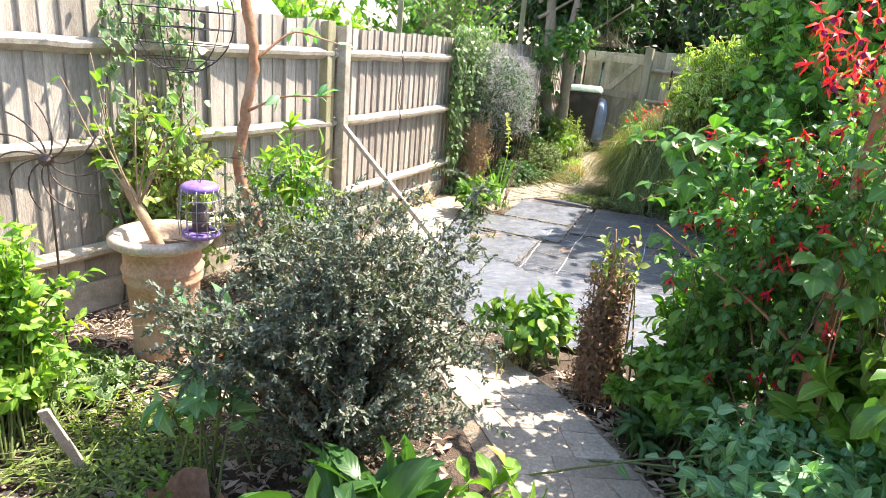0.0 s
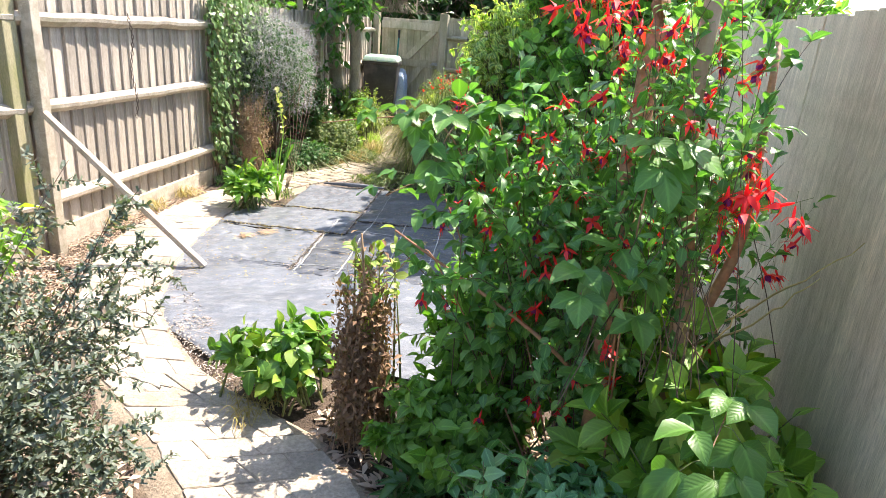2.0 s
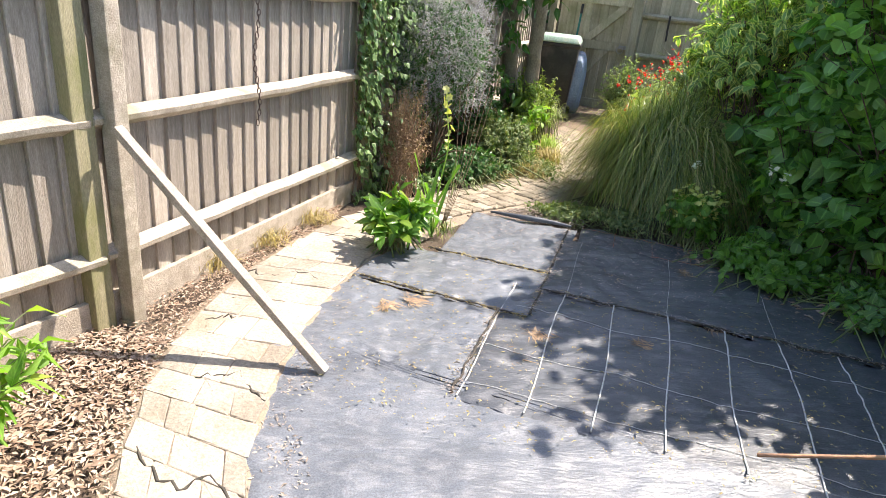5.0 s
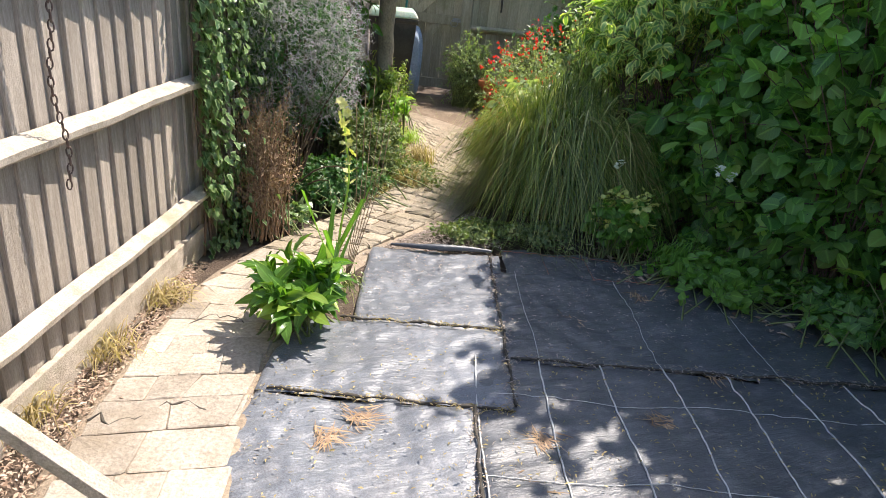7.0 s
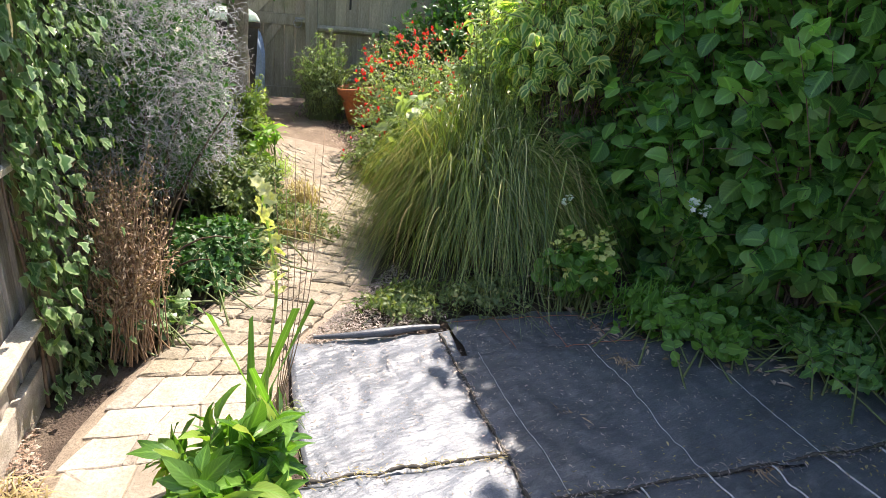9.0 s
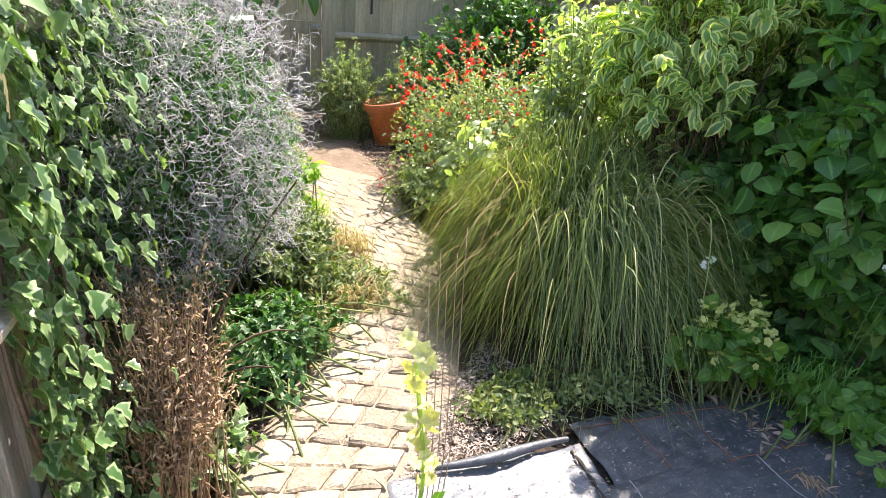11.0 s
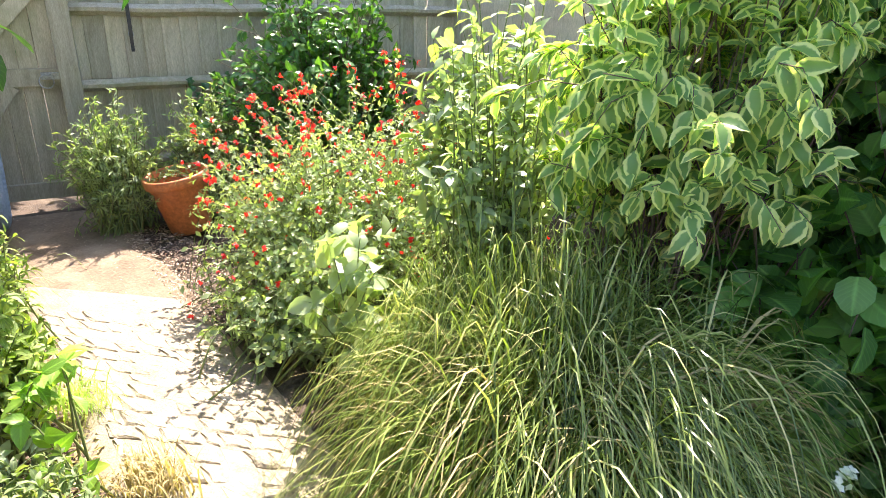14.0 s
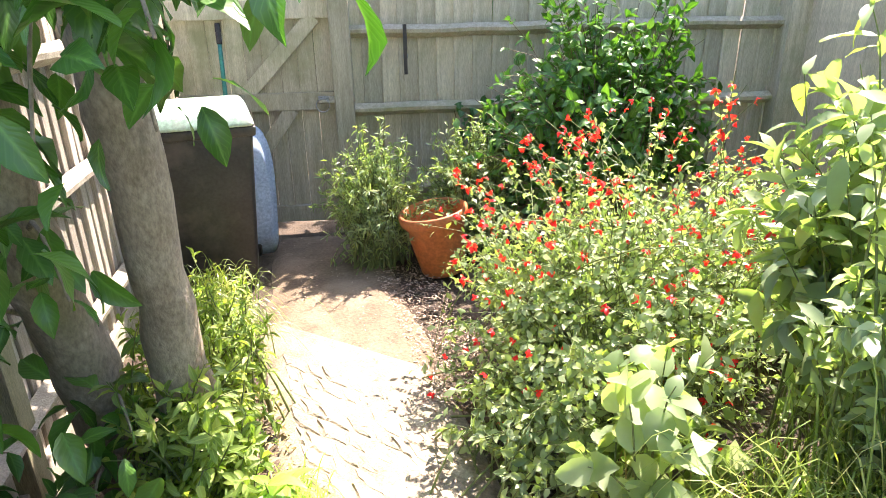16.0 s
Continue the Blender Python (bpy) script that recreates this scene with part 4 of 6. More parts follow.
shrub("acanthus", (0.02, 1.6, 0), (0.3, 0.22, 0.36), "dark large-leaved rosette plant", "plant", twig=30, per=3, leaf=(0.19, 0.075), leafmat="deep", stemmat="green_stem", seed=42, lo=0.75, out=0.6, droop=0.15)
shrub("young_plant", (0.42, 1.82, 0), (0.14, 0.12, 0.3), "fresh green broad-leaved seedling", "plant", twig=10, per=4, leaf=(0.11, 0.055), leafmat="bright", stemmat="green_stem", seed=43, lo=0.6)
shrub("leafy_bush", (-1.5, 2.1, 0), (0.38, 0.4, 0.98), "bright green fine-leaved bush by the fence", "shrub", twig=160, per=22, leaf=(0.05, 0.03), leafmat="bright", stemmat="green_stem", seed=44, lo=0.25, low=-0.6)
shrub("groundcover", (-1.0, 2.1, 0), (0.45, 0.4, 0.13), "low yellow-green groundcover on the soil", "plant", twig=130, per=16, leaf=(0.022, 0.014), kind="small", leafmat="lime", stemmat="green_stem", seed=45, low=0, spread=0.3)
shrub("groundcover", (-1.4, 2.5, 0), (0.25, 0.22, 0.16), "low dark ivy groundcover", "plant", twig=90, per=14, leaf=(0.035, 0.03), kind="ivy", leafmat="ivy", stemmat="green_stem", seed=46, low=0, spread=0.2)
shrub("groundcover", (-0.7, 1.55, 0), (0.3, 0.25, 0.2), "low mixed green weeds", "plant", twig=80, per=14, leaf=(0.035, 0.02), leafmat="green", stemmat="green_stem", seed=47, low=0, spread=0.2)
shrub("light_shrub", (-0.86, 3.95, 0), (0.33, 0.33, 1.05), "light green shrub with long leaves", twig=70, per=14, leaf=(0.11, 0.032), kind="lance", leafmat="bright", stemmat="green_stem", seed=48, lo=0.3, low=-0.3)
shrub("climbing_plant", (-1.55, 3.65, 0), (0.42, 0.35, 1.35), "pale-leaved climber tangled against the fence", "climber", twig=110, per=16, leaf=(0.055, 0.035), leafmat="lime", stemmat="dry", seed=49, lo=0.35, low=-0.6)
shrub("tall_seedling", (-0.66, 2.0, 0), (0.2, 0.16, 0.82), "leafy seedling with broad soft leaves", "plant", twig=10, per=7, leaf=(0.12, 0.06), leafmat="blue_green", stemmat="green_stem", seed=50, lo=0.4)


def creeper(name, a, b, s0, s1, z0, z1, n, depth, leaf, seed, label, leafmat="ivy", side=-1):
    """Ivy over a stretch of fence."""
    g = np.random.default_rng(seed)
    A, d, ln, _ = along_line(a, b)
    nrm = Vector((-d.y, d.x, 0)) * side
    s, z = g.uniform(s0, s1, n), z0 + (z1 - z0) * g.uniform(0, 1, n)
    keep = np.array([noise.noise((q * 2.5, w * 2.5, seed)) > -0.28 for q, w in zip(s, z)])
    s, z = s[keep], z[keep]
    off = np.abs(g.normal(0, depth, len(s))) + 0.03
    P = np.stack([A.x + d.x * s + nrm.x * off, A.y + d.y * s + nrm.y * off, z], 1)
    D = unit(np.stack([d.x * g.normal(0, 0.6, len(s)) + nrm.x * 0.3, d.y * g.normal(0, 0.6, len(s)) + nrm.y * 0.3, -g.uniform(0.3, 1, len(s))], 1))
    U = unit(np.array([nrm.x, nrm.y, 0.5]) + g.normal(0, 0.3, (len(s), 3)))
    L = leaf * g.uniform(0.6, 1.3, len(s))
    root = thing(name, (A.x + d.x * (s0 + s1) / 2, A.y + d.y * (s0 + s1) / 2, 0), label, "climber")
    foliage("foliage", [leaf_arrays(P, D, U, L, L * 0.95, "ivy")], M[leafmat], root, kind="stuff")
    for i in range(5):
        q = s0 + (s1 - s0) * (i + 0.5) / 5
        zs = np.linspace(0, z1 * 0.9, 5)
        limb("stem", [(A.x + d.x * (q + 0.06 * math.sin(w * 5 + i)) + nrm.x * 0.04, A.y + d.y * (q + 0.06 * math.sin(w * 5 + i)) + nrm.y * 0.04, w) for w in zs], 0.007, 0.003, M["twig"], root, 5)
    return root


creeper("ivy", L0, L1, 3.15, 3.75, 0.5, 1.75, 500, 0.05, 0.05, 61, "pale ivy climbing the board fence")
creeper("ivy", L1, L2, 2.14, 2.37, 0.0, 1.78, 700, 0.06, 0.052, 62, "glossy ivy hanging over the end of the fence")
creeper("ivy", L2, L3, -0.02, 0.75, 0.0, 1.8, 3000, 0.12, 0.044, 63, "thick glossy ivy covering the fence post")

# ---- plants: bed beside the mats ----
root, g, pts = shrub("leafy_plant", (0.33, 6.2, 0), (0.25, 0.23, 0.34), "glossy green broad-leaved clump on the path's edge", "plant", twig=34, per=9, leaf=(0.115, 0.045), leafmat="glossy", stemmat="green_stem", seed=71, lo=0.6, out=0.7, droop=0.1, low=0.1)
fl = thing("yellow_flower_spike", (0.56, 6.5, 0), "tall stalk of pale yellow flowers with sword leaves", "flower")
limb("stalk", [(0.56, 6.5, 0), (0.58, 6.5, 0.35), (0.62, 6.5, 0.62), (0.57, 6.5, 0.96)], 0.007, 0.0035, M["lime"], fl, 6)
g = np.random.default_rng(72)
for i, (a, h) in enumerate(((0.3, 0.62), (1.4, 0.5), (2.6, 0.45), (4.0, 0.55), (5.2, 0.4))):
    p = np.array([[0.56, 6.5, 0.0]])
    v, f, u = leaf_arrays(p, np.array([[math.cos(a) * 0.22, math.sin(a) * 0.22, 1.0]]), np.array([[math.cos(a + 1.2), math.sin(a + 1.2), 0.1]]), np.array([h]), np.array([0.028]), "lance")
    arrays("sword_leaf", v, [f], M["green"], fl, "", u)
for i in range(9):
    z = 0.6 + 0.045 * i
    x = np.interp(z, [0.35, 0.62, 0.96], [0.58, 0.62, 0.57])
    blossoms(fl, g, [(x + 0.02 * math.cos(i * 2.2 + j * 3), 6.5 + 0.02 * math.sin(i * 2.2 + j * 3), z + 0.01 * j) for j in range(2)], CREAM, 1.35, "flower", 40)
sh = thing("wispy_seedhead", (0.68, 6.6, 0), "thin wispy dry seed stalks", "flower")
for i in range(6):
    limb("stalk", [(0.62, 6.55, 0), (0.68 + 0.02 * i, 6.6, 0.5), (0.66 + 0.05 * i, 6.62 + 0.03 * i, 0.95 + 0.05 * (i % 3))], 0.0025, 0.001, M["dry"], sh, 4)

root, g, pts = shrub("dead_shrub", (0.31, 7.3, 0), (0.21, 0.17, 0.92), "dead rust-brown upright shrub of dry twigs", twig=230, per=22, leaf=(0.02, 0.006), kind="small", leafmat="rust", stemmat="dry", seed=73, low=-0.35, lo=0.35, jitter=0.012, up=0.25, spread=0.05, thick=0.0032)
limb("stake", [(0.13, 7.42, 0), (0.12, 7.42, 0.5), (0.1, 7.43, 0.95)], 0.02, 0.018, M["rail"], root, 6)
shrub("ground_ivy", (0.75, 7.95, 0), (0.45, 0.35, 0.3), "dark ivy groundcover under the silver shrub", "plant", twig=260, per=18, leaf=(0.034, 0.026), kind="ivy", leafmat="deep", stemmat="green_stem", seed=74, low=0, spread=0.25)
shrub("ground_ivy", (0.35, 7.45, 0), (0.3, 0.18, 0.16), "low ivy with pale leaf edges", "plant", twig=70, per=12, leaf=(0.04, 0.035), kind="ivy", leafmat="ivy", stemmat="green_stem", seed=75, low=0, spread=0.15)
shrub("leafy_border", (1.2, 8.6, 0), (0.33, 0.5, 0.5), "mixed green leafy border plants", "plant", twig=240, per=20, leaf=(0.036, 0.016), leafmat="weed", stemmat="green_stem", seed=76, low=-0.2, spread=0.15)
for x, y, rx, ry, h, sd in ((1.55, 7.12, 0.3, 0.16, 0.12, 116), (1.95, 6.98, 0.3, 0.14, 0.16, 117), (1.02, 8.1, 0.2, 0.3, 0.2, 118), (1.5, 8.3, 0.2, 0.35, 0.16, 119)):
    shrub("low_weeds", (x, y, 0), (rx, ry, h), "low dull green weeds and seedlings on dry soil", "plant", twig=110, per=12, leaf=(0.028, 0.016), kind="small", leafmat="weed", stemmat="green_stem", seed=sd, low=0, spread=0.16, thick=0.002)
shrub("leafy_border", (1.5, 9.35, 0), (0.26, 0.4, 0.85), "upright lime-green border plant", "plant", twig=120, per=20, leaf=(0.05, 0.018), leafmat="lime", stemmat="green_stem", seed=77, low=-0.3)
shrub("backing_shrub", (0.75, 8.9, 0), (0.5, 0.5, 1.35), "dark leafy shrub behind the silver one", twig=150, per=18, leaf=(0.06, 0.03), leafmat="deep", seed=78, lo=0.3, low=-0.7)

# silver wire shrub of zigzag twigs
co = thing("wire_netting_shrub", (0.47, 7.8, 0), "silver-grey shrub of zigzag wiry twigs", "shrub")
g = np.random.default_rng(79)
stem = twigs(g, (0.47, 7.8, 0), (0.48, 0.42, 1.5), 60, 0.3, 0.05, 7, (0.6, 1.0), -0.7, 0.15)
foliage("branchwork", [tube_arrays(stem, np.linspace(0.009, 0.003, 7)[None].repeat(60, 0), 5)], M["twig"], co, kind="stuff")
n = 4000
d = unit(g.normal(0, 1, (n, 3)) + [0, -0.15, 0.15])
rr = g.uniform(0.3, 1.0, n) ** 0.35
p0 = np.array([0.42, 7.8, 1.06]) + d * rr[:, None] * np.array([0.53, 0.42, 0.54]) * (1 + 0.12 * np.sin(d[:, 0] * 6) * np.cos(d[:, 2] * 5))[:, None]
k = 11
zig = np.zeros((n, k, 3))
zig[:, 0] = p0
way = unit(d * 0.7 + g.normal(0, 0.7, (n, 3)))
for i in range(1, k):
    turn = unit(way + g.normal(0, 1.05, (n, 3)))
    zig[:, i] = zig[:, i - 1] + turn * g.uniform(0.010, 0.027, (n, 1))
    way = unit(way + turn * 0.2)
# dark leaves added inside to block light and deepen the gaps
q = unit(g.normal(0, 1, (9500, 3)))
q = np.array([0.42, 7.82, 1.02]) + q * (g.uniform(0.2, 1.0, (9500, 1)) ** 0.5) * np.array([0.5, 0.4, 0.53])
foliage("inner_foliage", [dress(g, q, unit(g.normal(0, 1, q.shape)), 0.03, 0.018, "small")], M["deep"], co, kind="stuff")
foliage("wiry_growth", [tube_arrays(zig, np.linspace(0.0013, 0.0007, k)[None].repeat(n, 0), 3)], M["silver_twig"], co, kind="stuff")
P = zig[:, 2:].reshape(-1, 3)
P = P[g.permutation(len(P))[:5500]]
foliage("foliage", [dress(g, P, unit(g.normal(0, 1, P.shape)), 0.009, 0.005, "small")], M["pale"], co, kind="stuff")

# ---- two-trunked tree ----
tree = thing("evergreen_tree", (1.42, 9.5, 0), "two-trunked evergreen tree with smooth grey-brown bark and dark leaves", "tree")
limb("trunk", [(1.37, 9.72, -0.03), (1.31, 9.55, 0.6), (1.24, 9.42, 1.1), (1.2, 9.36, 1.7), (1.12, 9.2, 3.0)], 0.095, 0.06, M["bark"], tree, 14, wob=0.004, seed=3)
limb("trunk", [(1.52, 9.5, -0.03), (1.52, 9.4, 0.6), (1.5, 9.33, 1.2), (1.46, 9.3, 1.8), (1.6, 9.35, 3.2)], 0.088, 0.055, M["bark"], tree, 14, wob=0.004, seed=4)
g = np.random.default_rng(80)
for i in range(9):
    a = i * 0.42 - 0.25
    b0 = (1.0, 9.25, 1.9 + 0.1 * i) if i % 2 else (1.48, 9.32, 1.75 + 0.12 * i)
    limb("limb", [b0, (b0[0] + 0.35 * math.cos(a), b0[1] + 0.35 * math.sin(a), b0[2] + 0.2), (b0[0] + 0.75 * math.cos(a), b0[1] + 0.75 * math.sin(a), b0[2] + 0.5)], 0.025, 0.008, M["bark"], tree, 7)
cr = twigs(g, (1.7, 9.95, 1.7), (1.35, 1.2, 2.5), 420, 0.3, 0.3, 6, (0.5, 1.05), -0.85, 0.3)
cr = cr[~((cr[:, -1, 1] < 8.9) & (cr[:, -1, 2] < 2.1))]
P, T = along(g, cr, 24, 0.15, 1.0)
foliage("crown", [dress(g, P, T, 0.11, 0.056, "ovalet", 0.9, 0.25)], M["needle"], tree, kind="stuff")
foliage("branchwork", [tube_arrays(cr, np.linspace(0.004, 0.0015, 6)[None].repeat(len(cr), 0), 4)], M["bark"], tree, kind="stuff")
sp = []
for a, b, m in (((1.48, 9.3, 1.95), (1.36, 8.62, 1.62), 60), ((1.48, 9.3, 2.0), (1.6, 8.5, 1.70), 60), ((1.48, 9.3, 1.9), (1.46, 8.6, 1.6), 50), ((1.45, 9.3, 1.85), (1.12, 8.75, 1.6), 50), ((1.46, 9.3, 1.8), (1.3, 8.85, 1.42), 36), ((1.05, 9.3, 1.8), (0.98, 8.75, 1.62), 20), ((1.5, 9.33, 1.6), (1.5, 8.95, 1.42), 18), ((1.1, 9.3, 1.3), (1.2, 8.95, 1.2), 14),
                ((1.5, 9.35, 1.9), (1.62, 8.8, 1.72), 16), ((1.2, 9.5, 0.9), (1.05, 9.1, 0.8), 14), ((1.35, 9.5, 0.5), (1.36, 9.2, 0.62), 18), ((1.2, 9.4, 1.4), (0.95, 8.95, 1.35), 34), ((1.2, 9.36, 1.6), (1.22, 8.95, 1.5), 36), ((1.25, 9.4, 1.1), (1.3, 9.15, 1.05), 20), ((1.35, 9.6, 0.3), (1.2, 9.2, 0.35), 26)):
    q = np.linspace(0, 1, 6)[:, None]
    ln = np.array(a) * (1 - q) + np.array(b) * q + np.array([0, 0, 0.12]) * (q * (1 - q) * 4)
    limb("twig", ln, 0.008, 0.003, M["bark"], tree, 5)
    P, T = along(g, ln[None], m, 0.35, 1.0)
    P = P + g.normal(0, 0.06, P.shape)
    sp.append(dress(g, P, T, 0.105, 0.055, "oval", 0.9, 0.35))
foliage("leaf_spray", sp, M["laurel"], tree, kind="stuff")

# ---- plants: hedge side ----
for i, (x, y, rx, ry, h) in enumerate(((3.4, 6.0, 0.78, 0.85, 3.6), (3.12, 4.75, 0.34, 0.6, 1.75), (3.5, 6.72, 0.82, 0.62, 3.6), (3.08, 6.55, 0.4, 0.36, 1.3), (3.85, 7.3, 0.75, 0.7, 4.2), (3.12, 7.15, 0.4, 0.4, 1.15))):
    root, g, pts = shrub("hedge_shrub", (x, y, 0), (rx, ry, h), "tall dense hedge of broad heart-shaped green leaves", "hedge", twig=int(150 + 95 * h) if h > 2 else 130, per=16, leaf=(0.096, 0.084), kind="round", leafmat="hedge", seed=90 + i, lo=0.4, jitter=0.03,
                         low=-0.95, shell=(0.6, 1.08), up=0.25, droop=0.5, out=0.85, lump=0.4, thick=0.008, group="hedge along the fence", facing=False)
root, g, pts = shrub("variegated_shrub", (3.05, 7.6, 0), (0.6, 0.5, 2.15), "variegated shrub with cream-edged leaves arching over the sedge", twig=130, per=22, leaf=(0.074, 0.039), leafmat="varieg", seed=95, lo=0.45, low=-0.15, droop=0.45, shell=(0.5, 1.0))
arch = twigs(g, (2.98, 7.54, 0.62), (0.68, 0.6, 1.3), 190, 0.75, 0.12, 7, (0.72, 1.06), -0.35, 0.22)
arch = arch[((arch[:, -1, 0] < 3.2) | (arch[:, -1, 2] > 1.3)) & (arch[:, -1, 1] < 7.96)]
P, T = along(g, arch, 17, 0.5, 1.0)
foliage("arching_spray", [dress(g, P, T, 0.078, 0.041, "oval", 0.75, 0.55, face=(3.0, 7.5, 1.0))], M["varieg"], root, kind="stuff")
foliage("arching_growth", [tube_arrays(arch, np.linspace(0.004, 0.0012, 7)[None].repeat(len(arch), 0), 4)], M["twig"], root, kind="stuff")

sedge = thing("sedge_clump", (2.38, 7.62, 0), "large arching green and straw sedge clump", "grass")
g = np.random.default_rng(96)


def tussock(g, base, n, reach, height, w=0.006, spread=0.12, k=8, sag=1.0):
    m = max(8, n // 80)
    own = g.integers(0, m, n)
    a = g.uniform(0, 2 * math.pi, m)[own] + g.normal(0, 0.12, n)
    lift = g.uniform(0.75, 1.15, m)[own]
    rch = reach * g.uniform(0.3, 1.0, n) ** 0.55
    hh = height * g.uniform(0.6, 1.1, n) * lift
    t = np.linspace(0, 1, k)[None]
    side = g.normal(0, 0.12, n)[:, None]
    out = rch[:, None] * t ** 1.25
    up = hh[:, None] * (2.3 * t - (1.35 + 0.95 * sag * ((rch / reach) ** 2)[:, None]) * t ** 2.1) * 0.95
    ang = a[:, None] + side * t * 2
    b = np.asarray(base, float) + np.stack([g.normal(0, spread, n), g.normal(0, spread, n), np.zeros(n)], 1)
    C = np.stack([b[:, :1] + np.cos(ang) * out, b[:, 1:2] + np.sin(ang) * out, np.maximum(b[:, 2:] + up, 0.02)], -1)
    S = np.stack([-np.sin(ang), np.cos(ang), np.zeros_like(ang)], -1)
    W = (w * g.uniform(0.6, 1.3, n))[:, None, None] * np.sqrt(np.clip(1 - t, 0.03, 1))[..., None]
    V = np.stack([C - S * W, C + S * W + np.array([0, 0, 1]) * W * 0.6], 2).reshape(n, k * 2, 3)
    q = np.array([[2 * i, 2 * i + 1, 2 * i + 3, 2 * i + 2] for i in range(k - 1)])
    F = (np.arange(n) * k * 2)[:, None, None] + q[None]
    return V.reshape(-1, 3), F.reshape(-1, 4), np.zeros((n * k * 2, 2))


foliage("blade_mass", [tussock(g, (2.4, 7.6, 0), 5200, 0.88, 1.02, 0.0032, 0.14, 11, 1.2)], M["grass"], sedge, kind="stuff")
foliage("upright_growth", [tussock(g, (2.46, 7.72, 0), 1500, 0.42, 1.14, 0.0030, 0.14, 10, 0.8)], M["grass"], sedge, kind="stuff")
foliage("far_growth", [tussock(g, (2.55, 8.05, 0), 1800, 0.5, 0.9, 0.0032, 0.1, 11)], M["grass"], sedge, kind="stuff")
foliage("dry_growth", [tussock(g, (2.36, 7.58, 0), 520, 0.82, 1.0, 0.0042, 0.16, 10, 1.2)], M["straw"], sedge, kind="stuff")


def tuft(x, y, n, reach, h, mm, label, seed):
    t = thing("grass_tuft", (x, y, 0), label, "grass")
    foliage("blade_mass", [tussock(np.random.default_rng(seed), (x, y, 0), n, reach, h, 0.003, reach * 0.35)], M[mm], t, kind="stuff")


for i, (x, y, n, rc, h, mm) in enumerate(((-0.42, 6.15, 120, 0.14, 0.14, "straw"), (-0.22, 6.55, 120, 0.13, 0.13, "straw"), (-0.62, 5.75, 90, 0.12, 0.14, "straw"), (0.62, 6.55, 60, 0.1, 0.14, "grass"), (1.45, 8.15, 200, 0.16, 0.2, "straw"),
                                          (1.72, 8.75, 200, 0.16, 0.2, "straw"), (1.85, 10.6, 420, 0.28, 0.5, "grass"), (2.0, 10.95, 260, 0.25, 0.45, "grass"), (0.5, 3.15, 90, 0.14, 0.12, "straw"), (2.62, 6.45, 160, 0.2, 0.3, "green"),
                                          (1.78, 9.4, 140, 0.14, 0.22, "lime"), (2.62, 8.35, 220, 0.22, 0.5, "straw"))):
    tuft(x, y, n, rc, h, mm, "dry straw-coloured grass tuft" if mm == "straw" else "green grass tuft beside the path", 120 + i)

for i, (x, y) in enumerate([(1.62, 5.24), (1.1, 5.26), (1.65, 6.03), (0.91, 5.06), (0.48, 5.52), (2.09, 5.48), (0.34, 5.45), (2.19, 6.22), (1.59, 7.17)]):
    tuft(x, y, 55, 0.075, 0.02, "rust", "small clump of dry grass caught on the weed mat", 170 + i)
eu = shrub("euphorbia", (2.38, 6.72, 0), (0.22, 0.2, 0.42), "lady's mantle with frothy yellow-green flowers", "plant", twig=46, per=9, leaf=(0.06, 0.055), kind="round", leafmat="green", stemmat="green_stem", seed=97, lo=0.3)
P, _ = along(eu[1], eu[2], 5, 0.85, 1.0)
blossoms(eu[0], eu[1], P[::1][:230] + eu[1].normal(0, 0.02, (230, 3)) + [0, 0, 0.05], YELLOW, 0.9)
shrub("strawberry_patch", (2.75, 6.25, 0), (0.42, 0.35, 0.22), "low strawberry-like green groundcover", "plant", twig=130, per=10, leaf=(0.055, 0.045), kind="round", leafmat="green", stemmat="green_stem", seed=98, low=0, spread=0.25)
shrub("strawberry_patch", (3.15, 5.7, 0), (0.35, 0.45, 0.25), "low dark green groundcover below the hedge", "plant", twig=130, per=10, leaf=(0.06, 0.05), kind="ivy", leafmat="hedge", stemmat="green_stem", seed=99, low=0, spread=0.25)
shrub("hazel_seedling", (3.1, 5.45, 0), (0.25, 0.3, 0.6), "young shoot with fresh green leaves", "plant", twig=9, per=6, leaf=(0.11, 0.06), leafmat="bright", stemmat="green_stem", seed=100, lo=0.5)
wf = thing("white_flower_stem", (2.62, 6.4, 0), "thin stems with small white flower clusters", "flower")
g = np.random.default_rng(101)
for x, y, z in ((2.62, 6.33, 0.7), (2.68, 6.3, 0.66), (2.4, 6.9, 0.55), (2.9, 6.15, 0.42)):
    limb("stem", [(2.65, 6.4, 0), (x * 0.5 + 1.32, y * 0.5 + 3.2, z * 0.6), (x, y, z)], 0.002, 0.0012, M["green_stem"], wf, 4)
    blossoms(wf, g, np.array([x, y, z]) + g.normal(0, 0.016, (12, 3)), WHITE, 1.0)

# ---- plants: far bed ----
sa, g, pts = shrub("salvia_bush", (3.2, 9.36, 0), (0.82, 0.84, 0.9), "bushy salvia covered in small red flowers", twig=620, per=24, leaf=(0.034, 0.020), kind="small", leafmat="salvia", stemmat="green_stem", seed=102, lo=0.3, low=-0.85, spread=0.25, jitter=0.012, thick=0.003, shell=(0.55, 1.06), lump=0.32)
wands = twigs(g, (3.32, 9.36, 0.25), (0.88, 0.82, 0.98), 110, 0.35, 0.3, 7, (0.85, 1.1), 0.05, 0.2)
foliage("flower_stem", [tube_arrays(wands, np.linspace(0.003, 0.0012, 7)[None].repeat(len(wands), 0), 4)], M["green_stem"], sa, kind="stuff")
P, T = along(g, wands, 16, 0.35, 0.95)
